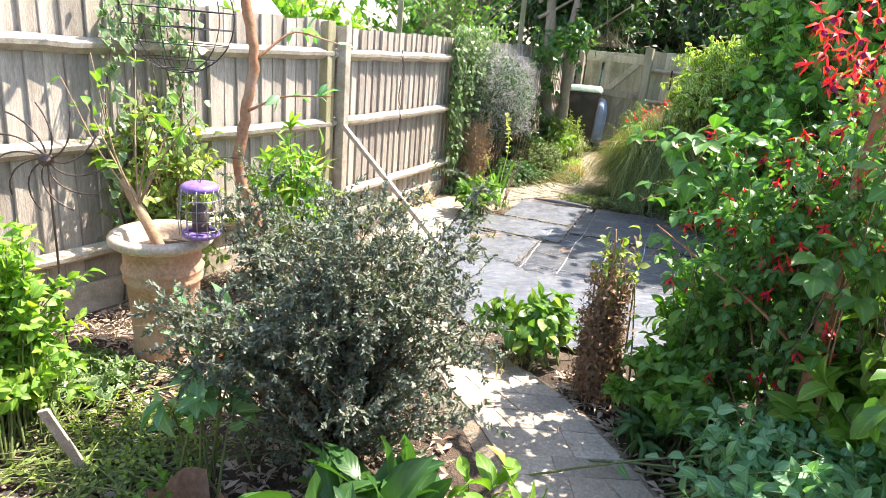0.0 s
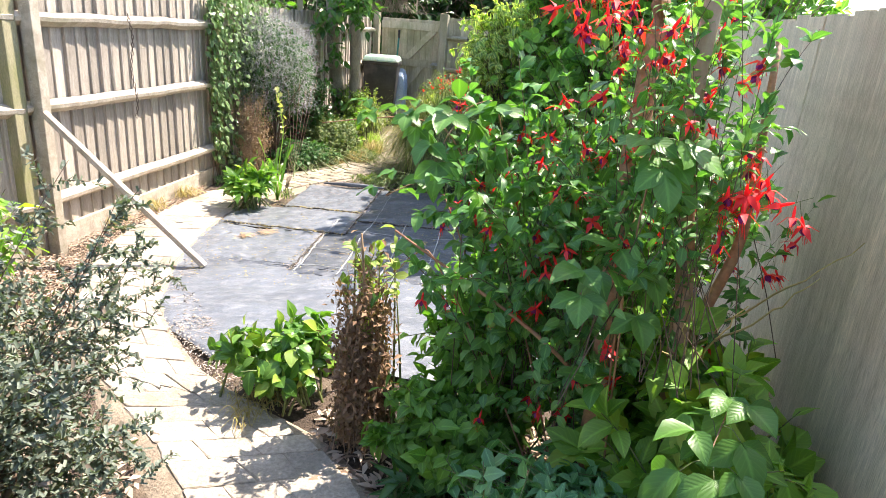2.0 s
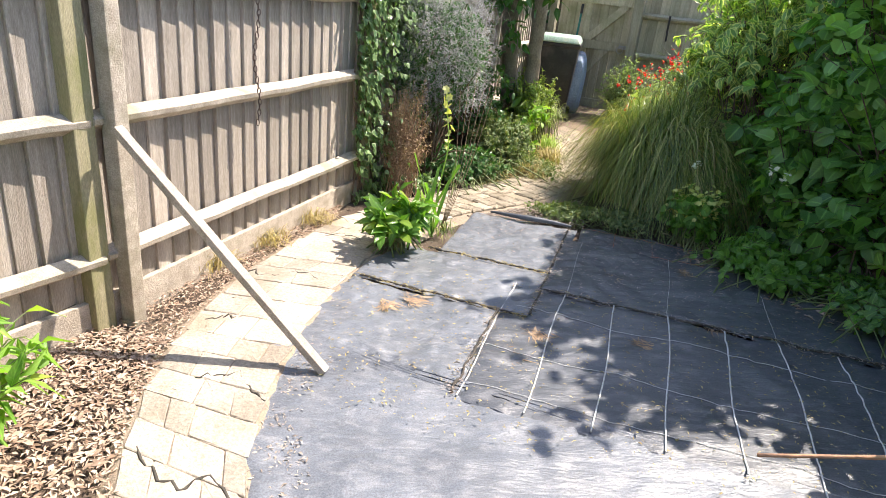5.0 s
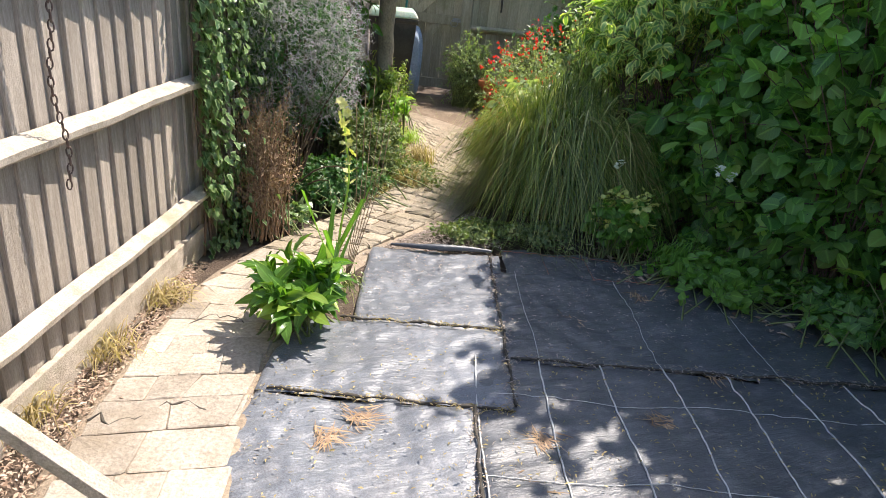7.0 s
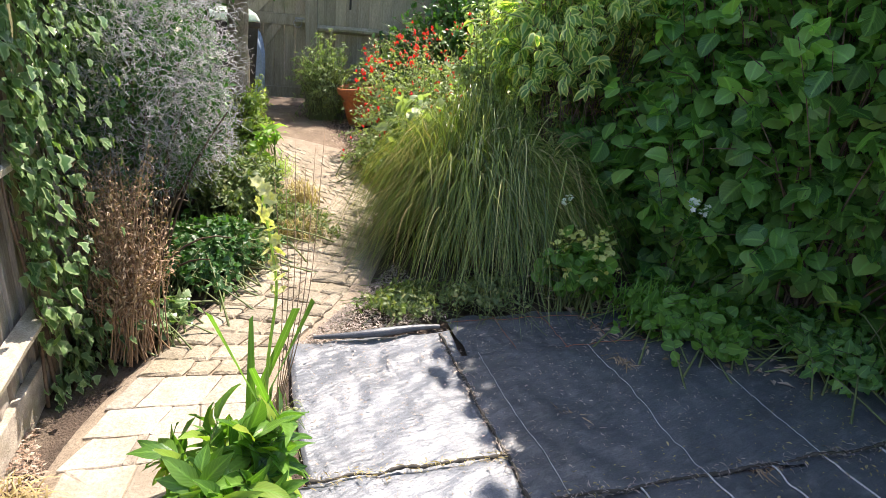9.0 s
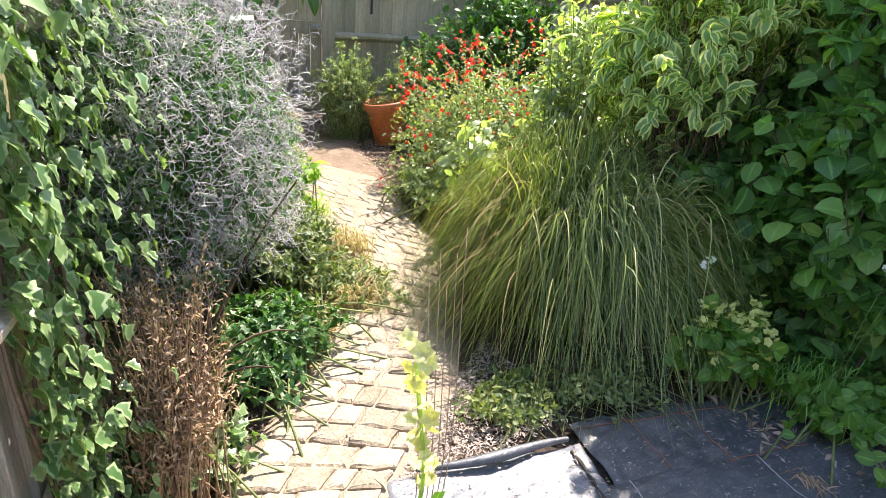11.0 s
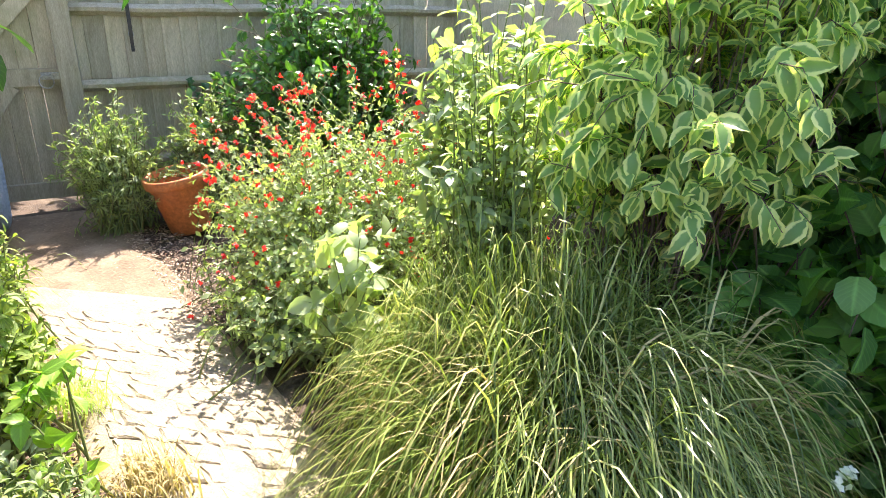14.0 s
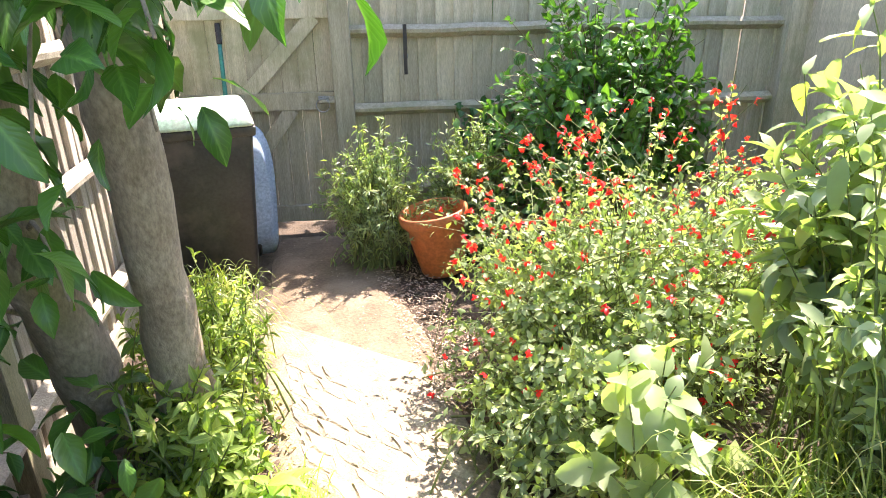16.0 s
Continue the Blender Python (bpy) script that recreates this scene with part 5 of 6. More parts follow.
foliage("stem_foliage", [dress(g, P, T, 0.03, 0.017, "small", 0.9, 0.1)], M["salvia"], sa, kind="stuff")
P, _ = along(g, pts, 2, 0.9, 1.0)
P = P[g.permutation(len(P))[:230]]
blossoms(sa, g, P + [0, 0, 0.03], SALVIA, 0.8, "flower", 60)
P, _ = along(g, wands, 2, 0.82, 1.0)
blossoms(sa, g, P, SALVIA, 0.85, "flower", 60)
sb, g, pts = shrub("salvia_bush", (4.15, 9.2, 0), (0.7, 0.75, 0.95), "salvia with grey-green leaves and fewer red flowers", twig=300, per=22, leaf=(0.036, 0.021), kind="small", leafmat="salvia", stemmat="green_stem", seed=114, lo=0.3, low=-0.7, spread=0.25, jitter=0.012, thick=0.003)
P, _ = along(g, pts, 2, 0.9, 1.0)
blossoms(sb, g, P[g.permutation(len(P))[:90]] + [0, 0, 0.03], SALVIA, 0.85, "flower", 60)
shrub("mallow", (2.55, 8.56, 0), (0.32, 0.28, 0.92), "pale green plant with broad soft leaves", "plant", twig=30, per=7, leaf=(0.08, 0.055), kind="round", leafmat="salvia", stemmat="green_stem", seed=103, lo=0.4, low=-0.4, droop=0.3)
shrub("undergrowth", (2.62, 9.05, 0), (0.3, 0.5, 0.34), "low grey-green weeds at the foot of the salvia", "plant", twig=130, per=12, leaf=(0.045, 0.024), leafmat="salvia", stemmat="green_stem", seed=113, low=0, spread=0.2)
shrub("tall_herb", (2.8, 8.1, 0), (0.3, 0.24, 1.72), "tall airy herb with small pale green leaves", "plant", twig=70, per=22, leaf=(0.055, 0.024), leafmat="salvia", stemmat="green_stem", seed=115, lo=0.4, low=-0.1)
shrub("tall_buddleia", (3.3, 8.42, 0), (0.36, 0.34, 1.72), "tall pale-leaved buddleia with long leaves", "shrub", twig=64, per=18, leaf=(0.115, 0.042), kind="oval", leafmat="salvia", stemmat="green_stem", seed=104, lo=0.35, low=-0.2)
shrub("feathery_shrub", (3.06, 11.15, 0), (0.4, 0.34, 0.92), "feathery silver-green wormwood beside the pot", "shrub", twig=240, per=34, leaf=(0.045, 0.010), kind="small", leafmat="salvia", stemmat="green_stem", seed=105, lo=0.15, low=-0.9)
shrub("feathery_shrub", (3.68, 11.0, 0), (0.46, 0.32, 0.9), "feathery silver-green wormwood beside the pot", "shrub", twig=240, per=34, leaf=(0.045, 0.012), kind="small", leafmat="salvia", stemmat="green_stem", seed=106, lo=0.15, low=-0.9)
shrub("rose_bush", (4.5, 10.6, 0), (1.05, 0.42, 1.68), "leafy green climbing rose against the fence", "shrub", twig=330, per=16, leaf=(0.078, 0.044), leafmat="laurel", stemmat="twig", seed=107, lo=0.35, low=-0.6)
creeper("ivy", (gp.x, gp.y), F1, 0.75, 1.3, 0.1, 0.95, 420, 0.07, 0.045, 108, "dark small-leaved ivy at the foot of the fence", "deep")
shrub("path_border", (1.72, 9.95, 0), (0.24, 0.4, 0.75), "airy pale green herb border along the path", "plant", twig=120, per=22, leaf=(0.045, 0.012), leafmat="lime", stemmat="green_stem", seed=109, low=-0.5, spread=0.12)
shrub("sapling", (1.55, 8.98, 0), (0.16, 0.16, 0.62), "young sapling with fresh oval leaves", "plant", twig=7, per=9, leaf=(0.085, 0.045), leafmat="bright", stemmat="green_stem", seed=110, lo=0.4)
shrub("silver_leaf_plant", (1.3, 8.95, 0), (0.24, 0.2, 0.42), "silvery lobed-leaf plant under the tree", "plant", twig=34, per=9, leaf=(0.07, 0.03), leafmat="pale", stemmat="green_stem", seed=111, lo=0.3)
shrub("undergrowth", (1.0, 9.25, 0), (0.32, 0.3, 0.55), "shady dark green undergrowth", "plant", twig=110, per=14, leaf=(0.07, 0.035), leafmat="deep", stemmat="green_stem", seed=112, lo=0.3, low=-0.2)

# ---- trees beyond the fences ----
# the laurel one is added, hardly in view, to shade the path's end
for i, (x, y, rx, h, mm) in enumerate(((2.3, 15.2, 2.0, 5.4, "needle"), (5.2, 14.6, 1.9, 5.0, "needle"), (5.7, 12.5, 1.25, 4.7, "laurel"), (4.4, 15.8, 2.2, 6.2, "needle"), (7.2, 9.2, 1.3, 3.6, "hedge"), (-0.6, 13.5, 1.6, 3.4, "green"), (-2.6, 10.4, 1.3, 2.6, "bright"), (0.4, 16.5, 2.0, 4.6, "needle"), (-4.5, 8.0, 1.4, 2.5, "green"))):
    root, g, pts = shrub("garden_tree", (x, y, 0), (rx, rx, h), "leafy tree beyond the fences, for backdrop and added shade", "tree", twig=180, per=20, leaf=(0.165, 0.095), kind="small", leafmat=mm, stemmat="bark", seed=130 + i, lo=0.35, low=-0.7, thick=0.02)
    limb("trunk", [(x, y, -0.05), (x + 0.1, y, h * 0.3), (x, y, h * 0.6)], 0.12, 0.05, M["bark"], root)

# ---- loose things ----
brace = thing("timber_prop", (0.13, 4.8, 0), "thin sawn timber prop leaning against the fence post", "prop")
p0, p1 = Vector((0.13, 4.8, 0.0)), Vector((-0.77, 5.07, 0.89))
d = p1 - p0
bm = box(bmesh.new(), (0, 0, d.length / 2), (0.045, 0.032, d.length), None, 0.003)
ob = part("batten", bm, M["rail"])
ob.data.transform(Matrix.Translation(p0 + Vector((0, 0, 0.02))) @ d.to_track_quat("Z", "Y").to_matrix().to_4x4())
hang(ob, brace)

chain = thing("chain", (-0.44, 5.97, 0.76), "rusty steel chain hanging from the fence rail", "chain")
a = np.linspace(0, 2 * math.pi, 13)
ringp = np.stack([0.008 * np.cos(a), np.zeros(13), 0.018 * np.sin(a)], 1)
v, f, u = tube_arrays(ringp[None], np.full((1, 13), 0.003), 5)
link = arrays("link", v, [f], M["brown_iron"]).data
for i in range(26):
    ob = new("link", link)
    ob.matrix_basis = pose(-0.44 + 0.012 * math.sin(i * 0.4), 5.97, 0.78 + i * 0.028, 0, 4 * math.sin(i), 20 + 90 * (i % 2))
    hang(ob, chain)
for o in [o for o in bpy.data.objects if o.data == link and o.parent is None]:
    bpy.data.objects.remove(o)

# terracotta pot with a cut stem
POT = (-1.23, 2.95)
pot = thing("terracotta_pot", (*POT, 0), "tall ribbed terracotta pot with a pale rolled rim", "plant pot")
prof = [(0.0, 0.0), (0.15, 0.0), (0.158, 0.02), (0.148, 0.06), (0.16, 0.26), (0.168, 0.38), (0.18, 0.395), (0.184, 0.41), (0.174, 0.425), (0.186, 0.445), (0.19, 0.46), (0.176, 0.48), (0.178, 0.54), (0.188, 0.565)]
prof_rim = [(0.186, 0.562), (0.215, 0.572), (0.236, 0.59), (0.238, 0.61), (0.225, 0.626), (0.2, 0.63), (0.178, 0.618), (0.168, 0.58), (0.16, 0.5), (0.0, 0.5)]
for nm, pr, mm, lb in (("body", prof, "terracotta", ""), ("rim", prof_rim, "pale_clay", "pale sun-bleached rolled rim")):
    ob = part(nm, lathe(pr, 56, False), M[mm], None, lb, True)
    ob.data.transform(Matrix.Translation((*POT, 0)))
    hang(ob, pot)
bm = bmesh.new()
bmesh.ops.create_circle(bm, cap_ends=True, radius=0.164, segments=32)
ob = part("compost", bm, M["soil"])
ob.data.transform(Matrix.Translation((*POT, 0.54)))
hang(ob, pot)
st = thing("vine_stem", (-1.26, 2.95, 0.54), "woody climbing stem with sparse leaves growing from the pot", "climber")
limb("stem", [(-1.22, 2.94, 0.52), (-1.33, 2.96, 0.72), (-1.42, 2.98, 0.86)], 0.028, 0.02, M["dry"], st)
g = np.random.default_rng(140)
for i in range(7):
    a = i * 0.9
    q = np.array([(-1.34, 2.96, 0.74), (-1.36 + 0.15 * math.cos(a), 2.97 + 0.1 * math.sin(a), 1.0), (-1.36 + 0.3 * math.cos(a), 3.0 + 0.2 * math.sin(a), 1.2 + 0.12 * (i % 3))])
    limb("shoot", q, 0.006, 0.002, M["dry"], st, 5)
    P, T = along(g, np.stack([np.interp(np.linspace(0, 2, 7), range(3), q[:, c]) for c in range(3)], 1)[None], 6, 0.3, 1.0)
    foliage("leaf", [dress(g, P, T, 0.07, 0.045, "oval", 0.9, 0.2)], M["bright"], st, kind="stuff")

# slim tree behind the grey shrub
sl = thing("slim_tree", (-0.78, 3.2, 0), "slim tree with a crooked orange-brown trunk", "tree")
limb("trunk", [(-0.78, 3.2, -0.02), (-0.83, 3.2, 0.6), (-0.95, 3.2, 0.93), (-0.9, 3.2, 1.2), (-0.85, 3.2, 1.45), (-0.9, 3.2, 1.75), (-1.05, 3.25, 2.4)], 0.03, 0.022, M["red_bark"], sl, 10, wob=0.003)
for i, q in enumerate((((-0.85, 3.2, 1.45), (-0.7, 3.3, 1.6), (-0.5, 3.4, 1.55)), ((-0.9, 3.2, 1.2), (-0.7, 3.1, 1.3), (-0.45, 3.1, 1.32)), ((-0.92, 3.2, 1.8), (-0.75, 3.1, 2.1), (-0.6, 3.0, 2.4)), ((-0.9, 3.2, 1.75), (-1.2, 3.3, 2.1), (-1.4, 3.4, 2.3)))):
    limb("branch", q, 0.008, 0.003, M["red_bark"], sl, 6)
    q = np.array(q)
    P, T = along(g, np.stack([np.interp(np.linspace(0, 2, 7), range(3), q[:, c]) for c in range(3)], 1)[None], 7, 0.3, 1.0)
    foliage("leaf_spray", [dress(g, P, T, 0.09, 0.04, "oval", 0.9, 0.3)], M["blue_green"], sl, kind="stuff")

# bird feeder on a wire hook
fe = thing("bird_feeder", (-1.0, 2.9, 0.67), "wire bird feeder with a purple lid and tray", "bird feeder")
for nm, z0, prof in (("lid", 0.87, [(0.0, 0.02), (0.045, 0.02), (0.058, 0.01), (0.06, -0.008), (0.055, -0.01)]), ("tray", 0.68, [(0.0, -0.012), (0.05, -0.012), (0.062, 0.0), (0.06, 0.012), (0.05, 0.008)])):
    ob = part(nm, lathe(prof, 28, False), M["purple"], None, "purple plastic " + nm, True)
    ob.data.transform(Matrix.Translation((-1.0, 2.9, z0)))
    hang(ob, fe)
ob = part("seed_tube", lathe([(0.0, 0.0), (0.026, 0.0), (0.028, 0.1), (0.0, 0.12)], 20, False), M["brown_iron"], None, "", True)
ob.data.transform(Matrix.Translation((-1.0, 2.9, 0.69)))
hang(ob, fe)
for i in range(14):
    a = i * 2 * math.pi / 14
    limb("cage_wire", [(-1.0 + 0.066 * math.cos(a), 2.9 + 0.066 * math.sin(a), 0.68), (-1.0 + 0.07 * math.cos(a), 2.9 + 0.07 * math.sin(a), 0.77), (-1.0 + 0.06 * math.cos(a), 2.9 + 0.06 * math.sin(a), 0.87)], 0.0016, 0.0016, M["steel"], fe, 4)
for z in (0.71, 0.75, 0.79, 0.83):
    a = np.linspace(0, 2 * math.pi, 25)
    v, f, u = tube_arrays(np.stack([-1.0 + 0.068 * np.cos(a), 2.9 + 0.068 * np.sin(a), np.full(25, z)], 1)[None], np.full((1, 25), 0.0014), 4)
    arrays("cage_ring", v, [f], M["steel"], fe)
GROW = Matrix.Translation((-1.0, 2.86, 0.77)) @ Matrix.Diagonal((1.4, 1.4, 1.15, 1)) @ Matrix.Translation((1.0, -2.9, -0.77))
for ob in fe.children:
    ob.data.transform(GROW)
limb("hook", [(-1.0, 2.86, 0.9), (-1.0, 2.92, 0.96), (-0.98, 3.02, 1.0), (-0.93, 3.19, 0.97)], 0.003, 0.003, M["black_iron"], fe, 6)

# wire hanging basket on the fence
ba = thing("wire_basket", (-1.5, 3.7, 1.3), "black wire globe basket hanging at the fence", "hanging basket")
c0 = np.array([-1.43, 3.68, 1.62])
for i in range(12):
    a = i * math.pi * 2 / 12
    t = np.linspace(-math.pi / 2, math.pi / 3, 14)
    pts = c0 + np.stack([0.31 * np.cos(t) * math.cos(a), 0.22 * np.cos(t) * math.sin(a), 0.30 * np.sin(t)], 1)
    v, f, u = tube_arrays(pts[None], np.full((1, 14), 0.0028), 4)
    arrays("upright_wire", v, [f], M["black_iron"], ba)
for t in (-1.2, -0.85, -0.5, -0.2, 0.1, 0.4, 0.7, 1.0):
    a = np.linspace(0, 2 * math.pi, 33)
    v, f, u = tube_arrays((c0 + np.stack([0.31 * math.cos(t) * np.cos(a), 0.22 * math.cos(t) * np.sin(a), np.full(33, 0.30 * math.sin(t))], 1))[None], np.full((1, 33), 0.0028), 4)
    arrays("ring_wire", v, [f], M["black_iron"], ba)
limb("bracket", [(-1.43, 3.68, 1.9), (-1.5, 3.72, 1.98), (-1.66, 3.76, 1.9), (-1.68, 3.77, 1.6)], 0.006, 0.006, M["black_iron"], ba, 6)

# curled wire ornament
wo = thing("wire_ornament", (-1.62, 2.75, 0), "rusty curled wire flower ornament on a stake", "garden ornament")
limb("stake", [(-1.62, 2.75, -0.02), (-1.62, 2.75, 0.5), (-1.62, 2.75, 0.98)], 0.005, 0.005, M["brown_iron"], wo, 6)
for i in range(11):
    a = i * 2 * math.pi / 11 + 0.2
    r_ = np.linspace(0, 1, 10)
    q = np.stack([-1.62 + 0.26 * r_ * np.cos(a + r_ * 0.9), 2.75 - 0.1 * r_ * (1 - r_), 0.98 + 0.24 * r_ * np.sin(a + r_ * 0.9)], 1)
    v, f, u = tube_arrays(q[None], np.full((1, 10), 0.004), 5)
    arrays("petal_wire", v, [f], M["brown_iron"], wo)
bm = bmesh.new()
bmesh.ops.create_icosphere(bm, subdivisions=2, radius=0.03)
for v_ in bm.verts:
    v_.co *= 1 + 0.25 * noise.noise(v_.co * 60)
ob = part("centre", bm, M["brown_iron"])
ob.data.transform(Matrix.Translation((-1.62, 2.74, 0.98)))
hang(ob, wo)

# shards, sticks
for i, (x, y, s, rz, mm) in enumerate(((-0.86, 2.85, 0.11, 20, "orange_pot"), (-0.62, 1.75, 0.16, 60, "terracotta"), (-0.48, 1.72, 0.12, -20, "terracotta"))):
    sd = thing("pot_shard", (x, y, 0), "broken terracotta pot shard lying on the soil", "pot shard")
    bm = bmesh.new()
    a = np.linspace(-0.7, 0.7, 9)
    rows_ = [[bm.verts.new((s * r_ * math.sin(q), s * r_ * (math.cos(q) - 0.8), z + 0.02 * math.sin(q * 5))) for q in a] for r_, z in ((1.0, 0.0), (1.05, s * 0.5), (1.1, s * 1.1))]
    for u_, w_ in zip(rows_, rows_[1:]):
        for j in range(8):
            bm.faces.new((u_[j], u_[j + 1], w_[j + 1], w_[j]))
    bmesh.ops.solidify(bm, geom=bm.faces[:], thickness=0.012)
    ob = part("shard", bm, M[mm])
    ob.data.transform(Matrix.Translation((x, y, 0.0)) @ pose(0, 0, 0, -25, 10, rz))
    hang(ob, sd)
sk = thing("garden_stake", (-1.05, 1.9, 0), "short pale sawn wooden stake", "stake")
bm = box(bmesh.new(), (0, 0, 0.17), (0.035, 0.014, 0.36), None, 0.002)
ob = part("stake", bm, M["rail"])
ob.data.transform(Matrix.Translation((-1.05, 1.95, 0)) @ pose(0, 0, 0, 10, -18, 10))
hang(ob, sk)

# wheelie bin, tub, broom
bx, by, bang = 2.16, 11.55, -14
B = Matrix.Translation((bx, by, 0)) @ pose(0, 0, 0, 0, 0, bang)
wb = thing("wheelie_bin", (bx, by, 0), "black wheeled rubbish bin with a pale green lid", "bin")


def taper(z0, z1, w0, w1, d0, d1, bev=0.03):
    bm = box(bmesh.new(), (0, 0, (z0 + z1) / 2), (1, 1, z1 - z0))
    for v_ in bm.verts:
        top = v_.co.z > (z0 + z1) / 2
        v_.co.x *= w1 if top else w0
        v_.co.y *= d1 if top else d0
    bmesh.ops.bevel(bm, geom=[e for e in bm.edges], offset=bev, segments=3, affect="EDGES", profile=0.5)
    return bm


for nm, bm, mm, lb in (("body", taper(0.05, 0.98, 0.42, 0.55, 0.5, 0.66), "bin", ""), ("rim", taper(0.93, 0.985, 0.575, 0.585, 0.68, 0.69, 0.012), "bin", ""), ("lid", taper(0.985, 1.07, 0.59, 0.50, 0.72, 0.62, 0.025), "bin_lid", "pale green hinged lid"),
                       ("handle", box(bmesh.new(), (0, 0.37, 0.98), (0.4, 0.035, 0.035), None, 0.012), "bin", "")):
    ob = part(nm, bm, M[mm], None, lb, nm != "handle")
    ob.data.transform(B)
    hang(ob, wb)
for x in (-0.24, 0.24):
    bm = lathe([(0.0, -0.025), (0.08, -0.025), (0.1, -0.015), (0.1, 0.015), (0.08, 0.025), (0.0, 0.025)], 28, False)
    ob = part("wheel", bm, M["bin"])
    ob.data.transform(B @ pose(x, 0.27, 0.1, 0, 90, 0))
    hang(ob, wb)
tb = thing("plastic_tub", (2.45, 11.72, 0), "blue-grey plastic tub standing on its end", "tub")
bm = bmesh.new()
prof = [(0.28, 0.0), (0.30, 0.02), (0.27, 0.03), (0.22, 0.25), (0.19, 0.28), (0.0, 0.285)]
n_ = 36


def outline(i, r_, h_):
    """A round-topped, square-footed oblong."""
    c_, s_ = math.cos(2 * math.pi * i / n_), math.sin(2 * math.pi * i / n_)
    p_ = 0.8 if s_ > 0 else 0.35
    return (math.copysign(abs(c_) ** p_, c_) * r_ * 0.42 * (1.0 - 0.12 * s_), h_ * 0.45, 0.44 + r_ * 1.42 * math.copysign(abs(s_) ** p_, s_))


rings = [[bm.verts.new(outline(i, r_, h_)) for i in range(n_)] for r_, h_ in prof[:-1]]
for q, w in zip(rings, rings[1:]):
    for i in range(n_):
        bm.faces.new((q[i], q[(i + 1) % n_], w[(i + 1) % n_], w[i]))
bm.faces.new(rings[-1])
bmesh.ops.recalc_face_normals(bm, faces=bm.faces)
ob = part("shell", bm, M["blue_plastic"], None, "", True)
TUB = Matrix.Translation((2.45, 11.72, 0.01)) @ pose(0, 0, 0, 6, -4, 165)
ob.data.transform(TUB)
hang(ob, tb)
pts = np.array([outline(i % n_, 0.29, -0.01) for i in range(n_ + 1)])
v, f, u = tube_arrays(pts[None], np.full((1, n_ + 1), 0.012), 6)
ob = arrays("rim", v, [f], M["blue_plastic"])
ob.data.transform(TUB)
hang(ob, tb)
br = thing("broom", (2.55, 12.12, 0), "broom with a teal handle leaning on the gate", "broom")
limb("handle", [(2.42, 12.0, 0.05), (2.47, 12.1, 0.7), (2.52, 12.22, 1.36)], 0.014, 0.014, M["teal"], br, 10)
limb("grip", [(2.519, 12.218, 1.34), (2.523, 12.228, 1.4), (2.527, 12.238, 1.47)], 0.018, 0.018, M["black_iron"], br, 10)
sp_ = thing("strap", (3.63, 11.66, 1.3), "black buckled strap hanging on the far fence rail", "strap")
p_ = gp + df * 0.42
S_ = Matrix.Translation((p_.x, p_.y, 0)) @ Matrix(((df.x, nf.x, 0, 0), (df.y, nf.y, 0, 0), (0, 0, 1, 0), (0, 0, 0, 1)))
for nm, c_, s_, mm in (("webbing", (0, 0.066, 1.33), (0.026, 0.004, 0.22), "black_iron"), ("tail", (0, 0.03, 1.17), (0.024, 0.004, 0.12), "black_iron"), ("buckle", (0, 0.05, 1.235), (0.034, 0.012, 0.03), "steel")):
    ob = part(nm, box(bmesh.new(), c_, s_, None, 0.0015), M[mm])
    ob.data.transform(S_)
    hang(ob, sp_)

# orange plastic pot
LEAN = Matrix.Translation((3.33, 10.8, 0.012)) @ Matrix.Rotation(radians(9), 4, Vector((-0.55, -0.83, 0)))
op = thing("plastic_pot", (3.33, 10.8, 0), "large orange plastic plant pot leaning to one side", "plant pot")
ob = part("body", lathe([(0.0, 0.0), (0.13, 0.0), (0.14, 0.02), (0.185, 0.33), (0.19, 0.335), (0.21, 0.345), (0.215, 0.40), (0.205, 0.41), (0.19, 0.40), (0.18, 0.36), (0.165, 0.24), (0.0, 0.24)], 48, False), M["orange_pot"], None, "", True)
ob.data.transform(LEAN)
hang(ob, op)
bm = bmesh.new()
bmesh.ops.create_circle(bm, cap_ends=True, radius=0.165, segments=32)
ob = part("compost", bm, M["soil"])
ob.data.transform(LEAN @ Matrix.Translation((0, 0, 0.26)))
hang(ob, op)

# ---- litter ----
def litter(name, n, poly, size, mm, label, seed, z=0.006):
    """Chips strewn over a four-sided patch."""
    g = np.random.default_rng(seed)
    a, b = g.uniform(0, 1, n)[:, None], g.uniform(0, 1, n)[:, None]
    q = np.array(poly, float)
    P2 = (q[0] * (1 - a) + q[1] * a) * (1 - b) + (q[3] * (1 - a) + q[2] * a) * b
    P = np.c_[P2, z + np.abs(g.normal(0, 0.006, n))]
    D = np.c_[unit(g.normal(0, 1, (n, 2))), g.normal(0, 0.12, n)]
    U = unit(np.c_[g.normal(0, 0.3, (n, 2)), np.ones(n)])
    L = size * g.uniform(0.4, 1.6, n)
    ob = foliage(name, [leaf_arrays(P, D, U, L, L * g.uniform(0.12, 0.5, n), "small")], M[mm], None, kind="stuff")
    return tagged(ob, label, "litter")


litter("bark_litter", 11000, [(-1.9, 3.0), (-0.1, 2.8), (-0.5, 5.0), (-0.95, 5.0)], 0.026, "chip", "reddish bark chips and dead leaves on soil", 150)
litter("bark_litter", 5600, [(-0.9, 5.0), (-0.5, 4.9), (-0.1, 6.7), (-0.1, 7.1)], 0.017, "chip", "reddish bark chips along the fence foot", 151)
litter("gravel_litter", 2200, [(0.1, 3.4), (0.55, 3.3), (0.1, 4.4), (-0.06, 4.3)], 0.014, "gravel", "pale grit and debris beside the path", 152)
litter("gravel_litter", 1500, [(-0.07, 4.4), (0.06, 4.4), (0.35, 6.2), (0.1, 5.95)], 0.014, "gravel", "pale grit between path and mat", 153)
